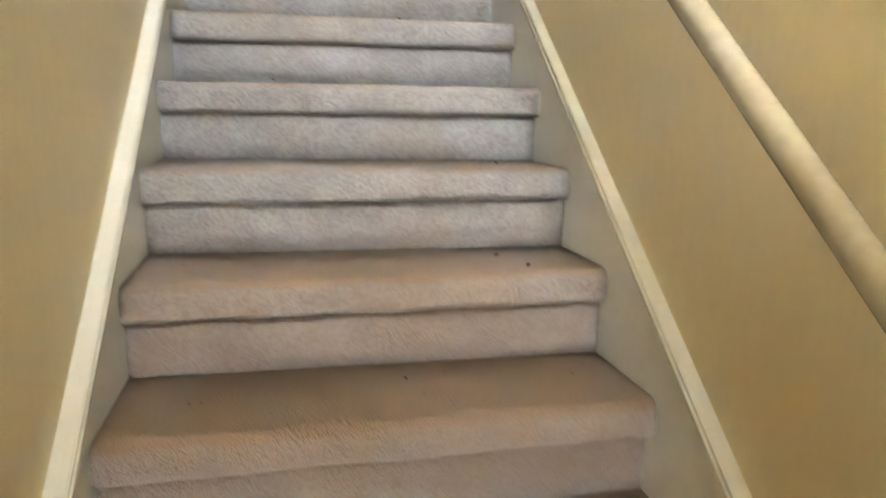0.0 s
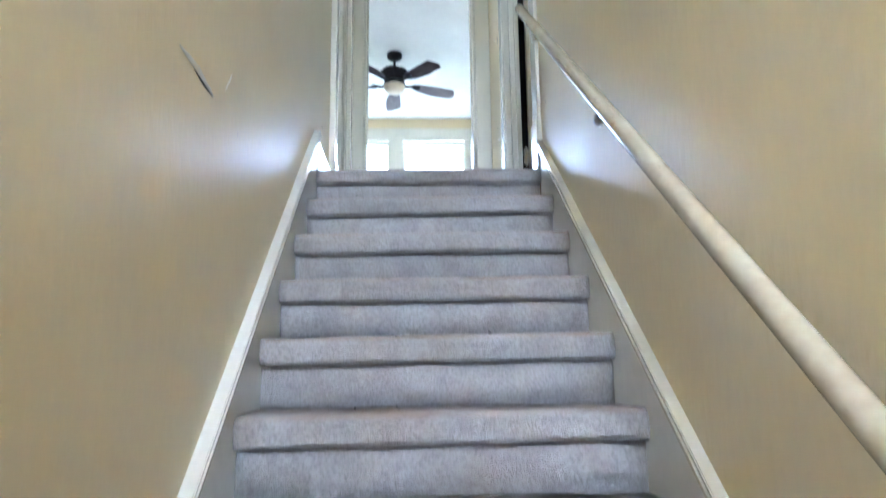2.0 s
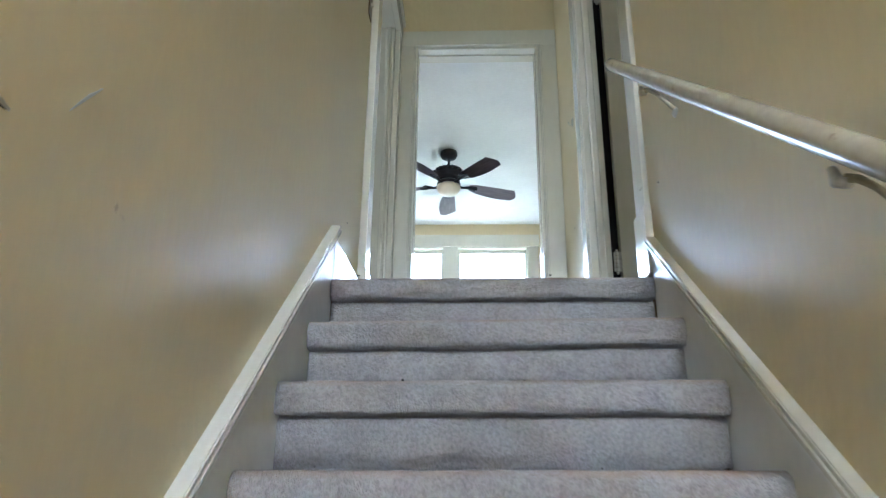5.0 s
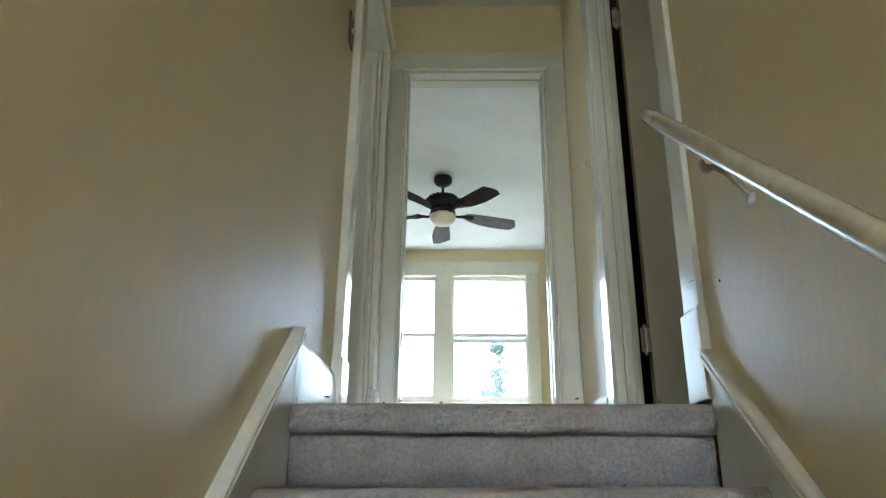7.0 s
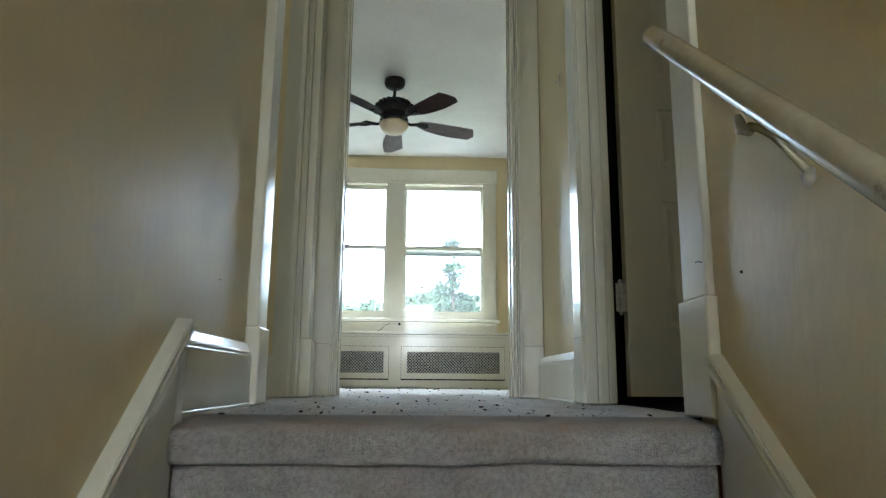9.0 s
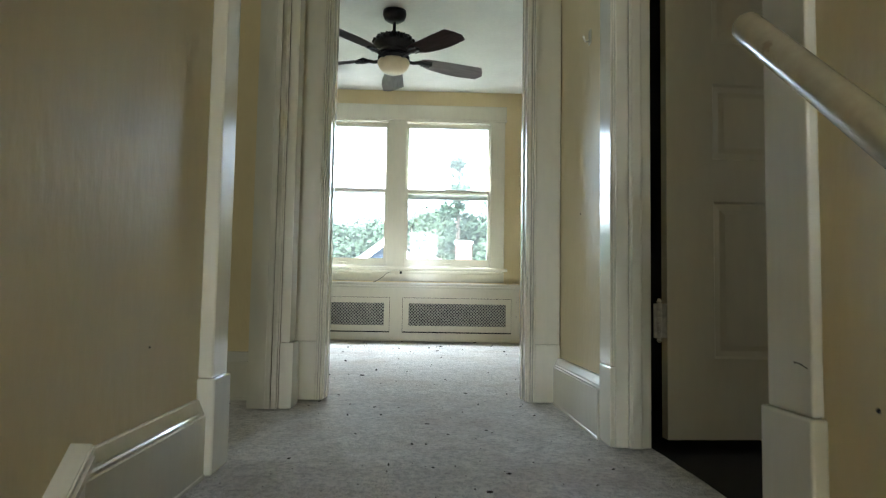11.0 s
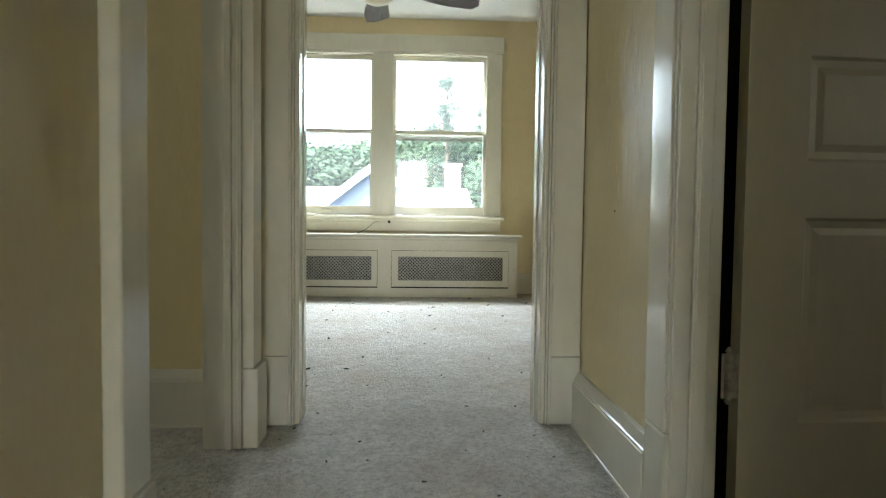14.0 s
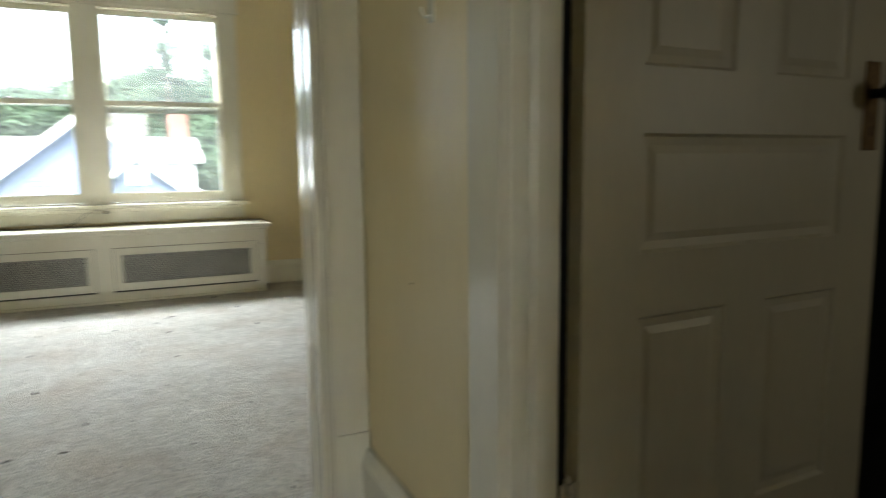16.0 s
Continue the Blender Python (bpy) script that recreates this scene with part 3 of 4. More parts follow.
# ---- closet door ----
def closet_door():
    """A five-panel door standing open, hinged at its far jamb."""
    w, h, t = 0.80, 2.00, 0.036
    root = thing("door", "white painted panel door standing wide open", "door", at=pose(1.068, 0.846, 0.022, 0, 0, 3.0))
    cols, zs = ((0.125, 0.341), (0.452, 0.670)), (0.205, 0.612, 0.722, 0.925, 1.035, 1.87)
    bm = bmesh.new()
    box(bm, 0, cols[0][0], 0, t, 0, h)
    box(bm, cols[1][1], w, 0, t, 0, h)
    for z0, z1 in ((0, zs[0]), (zs[1], zs[2]), (zs[3], zs[4]), (zs[5], h)):
        box(bm, cols[0][0], cols[1][1], 0, t, z0, z1)
    for z0, z1 in ((zs[0], zs[1]), (zs[4], zs[5])):
        box(bm, cols[0][1], cols[1][0], 0, t, z0, z1)
    part("door_frame", bm, DOOR, root)
    spots = [(c[0], c[1], zs[0], zs[1]) for c in cols] + [(cols[0][0], cols[1][1], zs[2], zs[3])] + [(c[0], c[1], zs[4], zs[5]) for c in cols]
    for x0, x1, z0, z1 in spots:
        bm = bmesh.new()
        levels = ((0, 0.0), (0.006, 0.007), (0.020, 0.0085), (0.034, 0.005))
        rings = [[bm.verts.new(v) for v in ((x0 + i, d, z0 + i), (x1 - i, d, z0 + i), (x1 - i, d, z1 - i), (x0 + i, d, z1 - i))] for i, d in levels]
        for a, b in zip(rings, rings[1:]):
            for j in range(4):
                bm.faces.new((a[j], a[(j + 1) % 4], b[(j + 1) % 4], b[j]))
        bm.faces.new(rings[-1])
        back_ring = [bm.verts.new(v) for v in ((x0, t - 0.006, z0), (x1, t - 0.006, z0), (x1, t - 0.006, z1), (x0, t - 0.006, z1))]
        bm.faces.new(back_ring[::-1])
        bmesh.ops.recalc_face_normals(bm, faces=bm.faces[:])
        part("panel", bm, DOOR, root)
    plate = part("lock_plate", made((0.724, 0.772, -0.004, 0.0, 0.895, 1.075), bevel=0.0015), BRASS, root, "tarnished dark brass lock plate")
    knob = lathe(bmesh.new(), [(0.010, 0), (0.010, 0.022), (0.020, 0.028), (0.028, 0.040), (0.027, 0.052), (0.016, 0.060), (0.003, 0.061)])
    bmesh.ops.rotate(knob, verts=knob.verts, cent=(0, 0, 0), matrix=Matrix.Rotation(radians(90), 3, "X"))
    bmesh.ops.translate(knob, verts=knob.verts, vec=(0.748, -0.004, 1.01))
    part("knob", knob, BRONZE, root, "dark round door knob", smooth=True)
    part("keyhole", made((0.745, 0.751, -0.0055, -0.0035, 0.925, 0.945)), DARK, root)
    for hz in (0.255, 1.66):
        bm = bmesh.new()
        for i in range(5):
            lathe(bm, [(0.0065, 0.0), (0.0075, 0.001), (0.0075, 0.0165), (0.0065, 0.0175)], (-0.020, 0.004, hz + 0.018 * i), 12)
        lathe(bm, [(0.004, 0), (0.007, 0.004), (0.003, 0.012)], (-0.020, 0.004, hz + 0.090), 10)
        lathe(bm, [(0.003, 0), (0.007, 0.006), (0.004, 0.011)], (-0.020, 0.004, hz - 0.011), 10)
        box(bm, -0.018, 0.0, 0.003, 0.006, hz + 0.001, hz + 0.089)
        box(bm, -0.034, -0.022, 0.003, 0.006, hz + 0.001, hz + 0.089)
        part("hinge", bm, HINGE, root, "paint-covered butt hinge")
    return root


closet_door()

# ---- handrail ----
def handrail():
    root = thing("handrail", "round wooden handrail in chipped cream gloss paint", "handrail")
    x = 0.902
    top, low = Vector((x, 0.064, 0.771)), Vector((x, -2.95, 0.771 - 0.806 * 3.014))
    way = (low - top).normalized()
    n = 60
    pts = [top + way * (low - top).length * i / n for i in range(n + 1)]
    pts = [top - way * 0.016, top - way * 0.011, top - way * 0.004] + pts
    rad = [0.009, 0.017, 0.0212] + [0.0222 + 0.0006 * noise.noise((i * 0.4, 0, 0)) for i in range(n + 1)]
    part("rail", tube(bmesh.new(), pts, rad, 20), RAIL, root, smooth=True)
    for y in (-0.312, -1.14, -2.75):
        z = 0.770 + 0.806 * (y - 0.064)
        bm = tube(bmesh.new(), [(x - 0.004, y + 0.012, z - 0.036), (x + 0.004, y, z - 0.042), (x + 0.022, y - 0.004, z - 0.056), (x + 0.045, y - 0.006, z - 0.082), (x + 0.062, y - 0.006, z - 0.102), (XR + 0.002, y - 0.006, z - 0.112)], [0.007, 0.006, 0.005, 0.005, 0.006, 0.0075], 10)
        b = part("bracket", bm, RAIL, root, "small curved metal rail bracket", smooth=True)
        bm = tube(bmesh.new(), [(XR - 0.009, y - 0.006, z - 0.112), (XR - 0.004, y - 0.006, z - 0.114), (XR + 0.001, y - 0.006, z - 0.115)], [0.008, 0.0135, 0.016], 16)
        part("rosette", bm, HINGE, b, smooth=True)
        bm = tube(bmesh.new(), [(x - 0.008, y + 0.032, z - 0.012), (x - 0.008, y + 0.026, z - 0.034), (x - 0.004, y + 0.008, z - 0.044)], [0.006, 0.0095, 0.008], 10)
        part("saddle", bm, HINGE, b, smooth=True)
    return root


handrail()

# ---- light switch and torn paint on the stair wall ----
def light_switch():
    root = thing("light_switch", "dark old brass toggle switch plate on the stair wall", "light switch")
    part("plate", made((XL, XL + 0.005, 0.455, 0.525, 1.325, 1.462), bevel=0.002), BRASS, root)
    part("toggle", made((XL + 0.004, XL + 0.018, 0.485, 0.495, 1.383, 1.401), bevel=0.002), IVORY, root)
    part("screw", made((XL + 0.004, XL + 0.007, 0.487, 0.493, 1.417, 1.423), bevel=0.001), BRASS, root)
    part("screw", made((XL + 0.004, XL + 0.007, 0.487, 0.493, 1.357, 1.363), bevel=0.001), BRASS, root)


light_switch()


def peel(y0, z0, y1, z1, wide, lift, slit=True):
    """A flap of paint that curls off the plaster, with the dark slit behind it."""
    root = thing("peeling_paint", "curled flap of torn cream paint on the plaster", "peeling paint")
    a, b = Vector((XL, y0, z0)), Vector((XL, y1, z1))
    way = (b - a)
    side = Vector((0, -way.z, way.y)).normalized()
    bm = bmesh.new()
    n, rows = 9, []
    for i in range(n):
        u = i / (n - 1)
        fat = math.sin(math.pi * (0.08 + 0.84 * u)) * (0.8 + 0.3 * noise.noise((u * 5, 1, 2)))
        rows.append([bm.verts.new(a + way * u + side * wide * fat * v + Vector((0.001 + lift * fat * v * v, 0, 0))) for v in (0, 0.4, 0.8, 1.0)])
    for r, s in zip(rows, rows[1:]):
        for j in range(3):
            bm.faces.new((r[j], r[j + 1], s[j + 1], s[j]))
    flap = part("flap", bm, PAPER, root, "pale curled paint flap", smooth=True)
    so = flap.modifiers.new("thick", "SOLIDIFY")
    so.thickness = 0.0008
    if not slit:
        return
    # Near-black strip painted in for the dark gap at the tear.
    bm = bmesh.new()
    rows = []
    for i in range(n):
        u = i / (n - 1)
        fat = math.sin(math.pi * (0.05 + 0.9 * u))
        c = a + way * (0.38 + 0.60 * u)
        rows.append([bm.verts.new(c + side * v * wide * fat + Vector((0.0012, 0, 0))) for v in (-0.5, 0.12)])
    for r, s in zip(rows, rows[1:]):
        bm.faces.new((r[0], r[1], s[1], s[0]))
    part("dark_slit", bm, DARK, root, "dark slit where the paint is torn")


peel(-1.605, -0.278, -1.39, -0.287, 0.015, 0.004)
peel(-1.305, -0.235, -1.255, -0.175, 0.008, 0.006, False)

def wall_mark(x, y, z, size, side):
    """A small nail or filled nail hole that stands on a painted wall."""
    bm = lathe(bmesh.new(), [(size, 0), (size * 0.9, 0.0015), (size * 0.4, 0.003)], steps=10)
    bmesh.ops.rotate(bm, verts=bm.verts, cent=(0, 0, 0), matrix=Matrix.Rotation(radians(90 * side), 3, "Y"))
    bmesh.ops.translate(bm, verts=bm.verts, vec=(x, y, z))
    tagged(new("nail", mesh_of(bm, "nail", DARK)), "small dark nail head in the painted wall", "nail", "nails in the walls")


for mark in ((XR, -0.096, 0.250, 0.0032, -1), (XL, 0.292, 0.280, 0.0018, 1), (0.945, 1.274, 0.647, 0.002, -1)):
    wall_mark(*mark)


def scratch(name, label, mat, x, line, thick, seed):
    """A thin uneven scrape that stands a hair proud of the paint."""
    rng = random.Random(seed)
    pts = [(x, y + rng.uniform(-0.003, 0.003), z + rng.uniform(-0.003, 0.003)) for y, z in line]
    bm = tube(bmesh.new(), pts, [thick * rng.uniform(0.4, 1.2) for _ in pts], 6)
    bmesh.ops.scale(bm, vec=(0.5, 1, 1), space=Matrix.Translation((-x, 0, 0)), verts=bm.verts)
    tagged(new(name, mesh_of(bm, name, mat)), label, "scratch", "scrapes in the paint")


def between(a, b, n):
    return [(a[0] + (b[0] - a[0]) * i / n, a[1] + (b[1] - a[1]) * i / n) for i in range(n + 1)]


scratch("paint_scratch", "pale thin scratch in the cream wall paint above the rail", PAPER, XR, between((-0.132, 0.616), (-0.209, 0.560), 6), 0.0011, 2)
scratch("paint_scratch", "pale thin scratch in the cream wall paint above the rail", PAPER, XR, between((-0.225, 0.548), (-0.281, 0.509), 4), 0.0010, 3)
scratch("paint_scratch", "short pale scratch in the cream wall paint above the rail", PAPER, XR, between((-0.355, 0.448), (-0.385, 0.434), 3), 0.0010, 4)
scratch("scuff_mark", "dark rubbed scuff on the white closet casing", DARK, 0.955, between((0.052, 0.290), (0.018, 0.286), 4), 0.0014, 5)


def wall_hook():
    root = thing("wall_hook", "small white adhesive hook on the hall wall", "hook")
    part("plate", made((0.941, 0.9455, 1.138, 1.164, 1.160, 1.205), bevel=0.0015), TRIM, root)
    part("peg", tube(bmesh.new(), [(0.942, 1.151, 1.172), (0.930, 1.151, 1.168), (0.924, 1.151, 1.176), (0.922, 1.151, 1.186)], 0.003, 8), TRIM, root, smooth=True)


wall_hook()

# ---- windows ----
def window(name, x0, x1, dark_rail):
    """A double-hung window in its opening: frame, two sashes and their panes."""
    root = setting(name, "white painted double-hung sash window, closed", "window")
    z0, z1 = WZ
    part("window_frame", made((x0, x0 + 0.014, 5.10, 5.30, z0, z1), (x1 - 0.014, x1, 5.10, 5.30, z0, z1), (x0 + 0.014, x1 - 0.014, 5.10, 5.30, z1 - 0.014, z1), (x0 + 0.014, x1 - 0.014, 5.135, 5.36, z0 - 0.03, z0 + 0.01)), TRIM, root)
    part("parting_bead", made((x0 + 0.014, x0 + 0.026, 5.105, 5.125, z0 + 0.01, z1 - 0.014), (x1 - 0.026, x1 - 0.014, 5.105, 5.125, z0 + 0.01, z1 - 0.014), bevel=0.002), TRIM, root)
    mid = 1.315
    xa, xb = x0 + 0.016, x1 - 0.016
    for nm, ya, yb, za, zb, bottom, top in (("lower_sash", 5.135, 5.168, z0 + 0.012, mid + 0.012, 0.062, 0.030), ("upper_sash", 5.178, 5.210, mid - 0.018, z1 - 0.014, 0.030, 0.036)):
        sash = part(nm, made((xa, xa + 0.028, ya, yb, za, zb), (xb - 0.028, xb, ya, yb, za, zb), (xa + 0.028, xb - 0.028, ya, yb, za, za + bottom), (xa + 0.028, xb - 0.028, ya, yb, zb - top, zb)), TRIM, root)
        pane = part("pane", made((xa + 0.026, xb - 0.026, (ya + yb) / 2 - 0.0015, (ya + yb) / 2 + 0.0015, za + bottom - 0.002, zb - top + 0.002)), GLASS, sash, "clear window glass")
        pane.visible_shadow = False
    part("sash_lock", made(((x0 + x1) / 2 - 0.02, (x0 + x1) / 2 + 0.02, 5.140, 5.165, mid + 0.012, mid + 0.022), bevel=0.003), HINGE, root)
    part("sash_lift", made(((x0 + x1) / 2 - 0.035, (x0 + x1) / 2 + 0.035, 5.120, 5.137, z0 + 0.028, z0 + 0.042), bevel=0.004), TRIM, root)
    part("storm_rail", made((x0 + 0.014, x1 - 0.014, 5.235, 5.262, mid - (0.062 if dark_rail else 0.022), mid - (0.008 if dark_rail else 0.004))), ALU, root, "grey aluminium storm window rail")
    return root


window("window_1", *W1, False)
window("window_2", *W2, True)
CX0, CX1 = W1[0] - 0.105, W2[1] + 0.105
casing_set("trim_bedroom_window", "white painted casing, stool and apron round the double window", [
    ("side_casing", made((W2[1] - 0.004, CX1, 5.104, WIN_Y, 0.63, 1.945), bevel=0.003)),
    ("side_casing", made((CX0, W1[0] + 0.004, 5.104, WIN_Y, 0.63, 1.945), bevel=0.003)),
    ("mullion_casing", made((W1[1] - 0.004, W2[0] + 0.004, 5.104, WIN_Y, 0.63, 1.945), bevel=0.003)),
    ("head_casing", made((CX0 - 0.012, CX1 + 0.012, 5.098, WIN_Y, 1.945, 2.085), bevel=0.004)),
    ("fillet", made((CX0 - 0.016, CX1 + 0.016, 5.092, 5.0975, 1.945, 1.962), bevel=0.002)),
    ("stool", made((CX0 - 0.025, CX1 + 0.025, 5.055, 5.134, 0.600, 0.629), bevel=0.007)),
    ("apron", made((CX0, CX1, 5.108, WIN_Y, 0.505, 0.599), (CX0 + 0.004, CX1 - 0.004, 5.098, 5.1085, 0.575, 0.599), bevel=0.003)),
])

# ---- radiator cover ----
def radiator_cover():
    root = thing("radiator_cover", "long white wooden radiator cover with metal grilles", "radiator cover")
    x0, x1, y0, h = -0.85, 1.262, 4.80, 0.462
    panels = ((-0.74, 0.178), (0.283, 1.195))
    zs = (0.070, 0.362)
    for a, b in ((x0, panels[0][0]), (panels[0][1], panels[1][0]), (panels[1][1], x1)):
        part("stile", made((a, b, y0, y0 + 0.02, 0, h)), TRIM, root)
    for a, b in panels:
        part("bottom_rail", made((a, b, y0, y0 + 0.02, 0, zs[0])), TRIM, root)
        part("top_rail", made((a, b, y0, y0 + 0.02, zs[1], h)), TRIM, root)
    part("side", made((x1 - 0.02, x1, y0 + 0.02, WIN_Y, 0, h)), TRIM, root)
    part("side", made((x0, x0 + 0.02, y0 + 0.02, WIN_Y, 0, h)), TRIM, root)
    part("top", made((x0 - 0.03, x1 + 0.028, y0 - 0.052, WIN_Y, h, h + 0.024), bevel=0.005), TRIM, root)
    part("moulding", made((x0 - 0.008, x1 + 0.008, y0 - 0.018, y0, h - 0.02, h), bevel=0.004), TRIM, root)
    part("base_strip", made((x0, x1 + 0.004, y0 - 0.008, y0, 0, 0.018), bevel=0.003), TRIM, root)
    # Near-black sheet paints the shade inside the cover, behind the grilles.
    part("interior_shade_board", made((x0 + 0.02, x1 - 0.02, y0 + 0.14, y0 + 0.15, 0.02, h)), DARK, root)
    for a, b in panels:
        gx0, gx1, gz0, gz1 = a + 0.054, b - 0.047, 0.130, 0.314
        p = part("grille_panel", made((a + 0.003, gx0, y0 - 0.004, y0 + 0.016, zs[0] + 0.011, zs[1] - 0.003), (gx1, b - 0.003, y0 - 0.004, y0 + 0.016, zs[0] + 0.011, zs[1] - 0.003),
                                      (gx0, gx1, y0 - 0.004, y0 + 0.016, zs[0] + 0.011, gz0), (gx0, gx1, y0 - 0.004, y0 + 0.016, gz1, zs[1] - 0.003)), TRIM, root)
        bm = bmesh.new()
        pitch, half = 0.026, 0.0044
        hh = gz1 - gz0
        for s in (1, -1):
            i = -int(hh / pitch) - 1
            while gx0 + i * pitch < gx1:
                xs = gx0 + i * pitch
                u0, u1 = max(0.0, gx0 - xs), min(hh, gx1 - xs)
                if u1 - u0 > 0.004:
                    za, zb = (gz0 + u0, gz0 + u1) if s > 0 else (gz1 - u0, gz1 - u1)
                    yy = y0 + (0.006 if s > 0 else 0.0075)
                    bm.faces.new([bm.verts.new(v) for v in ((xs + u0 - half, yy, za), (xs + u0 + half, yy, za), (xs + u1 + half, yy, zb), (xs + u1 - half, yy, zb))])
                i += 1
        g = part("grille", bm, STEEL, p, "grey perforated metal grille")
        so = g.modifiers.new("thick", "SOLIDIFY")
        so.thickness = 0.0012
    part("latch", made((x1 - 0.030, x1 - 0.022, y0 - 0.008, y0, 0.20, 0.225), bevel=0.002), HINGE, root)
    part("latch", made((x1 - 0.030, x1 - 0.022, y0 - 0.008, y0, 0.33, 0.345), bevel=0.002), HINGE, root)


radiator_cover()


def cable_plug():
    root = thing("cable", "thin white cable with a loose connector on the window apron", "cable")
    part("connector", made((0.165, 0.245, 5.075, 5.104, 0.572, 0.594), bevel=0.004), IVORY, root)
    part("plug", made((0.245, 0.266, 5.078, 5.100, 0.568, 0.590), bevel=0.003), DARK, root, "small dark plug")
    part("wire", tube(bmesh.new(), [(0.17, 5.088, 0.583), (0.13, 5.085, 0.572), (0.10, 5.088, 0.54), (0.05, 5.092, 0.505), (0.0, 5.098, 0.488)], 0.0025, 8), DARK, root, smooth=True)


cable_plug()

# ---- ceiling fan ----
def ceiling_fan():
    cx, cy = 0.230, 3.42
    root = thing("ceiling_fan", "dark bronze five-blade ceiling fan with a frosted light bowl", "ceiling fan")
    c = (cx, cy, 0)
    part("canopy", lathe(bmesh.new(), [(0.050, 2.220), (0.074, 2.219), (0.076, 2.19), (0.066, 2.165), (0.040, 2.148), (0.016, 2.143)][::-1], c), BRONZE, root, smooth=True)
    part("downrod", lathe(bmesh.new(), [(0.011, 2.06), (0.011, 2.15)], c, 14), BRONZE, root, smooth=True)
    part("motor_housing", lathe(bmesh.new(), [(0.070, 1.932), (0.098, 1.938), (0.088, 1.955), (0.092, 1.966), (0.128, 1.985), (0.132, 2.003), (0.122, 2.028), (0.092, 2.050), (0.050, 2.063), (0.018, 2.070)], c, 36), BRONZE, root, smooth=True)
    bm = bmesh.new()
    for i in range(18):
        a = 2 * math.pi * i / 18
        for da, z, r in ((0.05, 2.012, 0.0135), (-0.07, 2.034, 0.010), (0.12, 2.040, 0.008)):
            rr = 0.131 if z < 2.02 else 0.112
            p = Vector((cx + rr * math.cos(a + da), cy + rr * math.sin(a + da), z))
            bmesh.ops.create_icosphere(bm, subdivisions=1, radius=r, matrix=Matrix.Translation(p))
    part("scroll_ornament", bm, BRONZE, root, "cast leaf scroll band", smooth=True)
    part("light_fitter", lathe(bmesh.new(), [(0.094, 1.893), (0.104, 1.897), (0.102, 1.915), (0.080, 1.934)], c, 32), BRONZE, root, smooth=True)
    part("light_bowl", lathe(bmesh.new(), [(0.006, 1.800), (0.035, 1.803), (0.066, 1.815), (0.090, 1.838), (0.103, 1.865), (0.104, 1.880), (0.096, 1.893)], c, 32), GLOBE, root, "frosted cream glass bowl", smooth=True)
    blade_mesh = arm_mesh = None
    for k in range(5):
        m = Matrix.Translation((cx, cy, 1.912)) @ Matrix.Rotation(radians(20 + 72 * k), 4, "Z") @ Matrix.Rotation(radians(2), 4, "Y") @ Matrix.Rotation(radians(-12), 4, "X")
        if blade_mesh is None:
            bm = bmesh.new()
            rows = []
            n = 16
            for i in range(n + 1):
                u = i / n
                r = 0.19 + 0.44 * u
                wide = 0.052 + 0.026 * math.sin(min(1.0, u * 1.25) * math.pi * 0.62)
                lean = 0.012 * math.sin(u * math.pi)
                if u > 0.92:
                    wide *= math.sqrt(max(0.12, 1 - ((u - 0.92) / 0.085) ** 2))
                if u < 0.1:
                    wide *= 0.72 + 2.8 * u
                rows.append([bm.verts.new((r + 0.010 * v, wide * v + lean, 0)) for v in (-1, -0.5, 0, 0.5, 1)])
            for r, s in zip(rows, rows[1:]):
                for j in range(4):
                    bm.faces.new((r[j], s[j], s[j + 1], r[j + 1]))
            bmesh.ops.solidify(bm, geom=bm.faces[:], thickness=0.006)
            blade_mesh = mesh_of(bm, "blade", BLADE)
            bm = tube(bmesh.new(), [(0.085, 0, -0.012), (0.13, 0, -0.016), (0.17, 0, -0.006), (0.21, 0, 0.0), (0.262, 0, -0.003)], [0.012, 0.011, 0.013, 0.022, 0.012], 10)
            box(bm, 0.195, 0.255, -0.034, 0.034, -0.008, -0.0035, bevel=0.002)
            arm_mesh = mesh_of(bm, "blade_arm", BRONZE)
        for nm, me in (("blade", blade_mesh), ("blade_arm", arm_mesh)):
            ob = new(nm, me)
            ob.parent = root
            ob.matrix_world = m


ceiling_fan()

# ---- crumbs and scraps on the carpet ----
def crumbs():
    rng = random.Random(7)
    bm = bmesh.new()

    def crumb(x, y, z, size):
        m = Matrix.LocRotScale((x, y, z + size * 0.25), Euler((rng.uniform(-0.4, 0.4), rng.uniform(-0.4, 0.4), rng.uniform(0, 6.3))), (size * rng.uniform(0.7, 1.8), size * rng.uniform(0.4, 0.8), size * rng.uniform(0.25, 0.5)))
        bmesh.ops.create_icosphere(bm, subdivisions=1, radius=0.5, matrix=m)

    for _ in range(90):
        crumb(rng.uniform(0.03, 0.9), 0.03 + 0.62 * rng.random() ** 1.3, 0, rng.choice((0.003, 0.004, 0.004, 0.006, 0.010)))
    for _ in range(50):
        crumb(rng.uniform(0.05, 0.88), rng.uniform(0.6, 1.7), 0, rng.choice((0.004, 0.005, 0.008, 0.012)))
    for _ in range(150):
        crumb(rng.uniform(-1.2, 1.6), rng.uniform(1.75, 4.7), 0, rng.choice((0.005, 0.006, 0.008, 0.012, 0.02)))
    for _ in range(26):
        crumb(rng.uniform(-0.6, 0.0), rng.uniform(0.7, 1.5), 0, rng.choice((0.006, 0.01)))
    for k in range(1, 13):
        for _ in range(14 if k > 7 else 7):
            crumb(rng.uniform(0.05, 0.9), -GO * k + rng.uniform(0.03, 0.2), -RISE * k, rng.choice((0.003, 0.004, 0.006, 0.011)))
    return tagged(new("debris", mesh_of(bm, "debris", CRUMB)), "dark crumbs and leaf bits scattered on the carpet", "debris", kind="stuff")


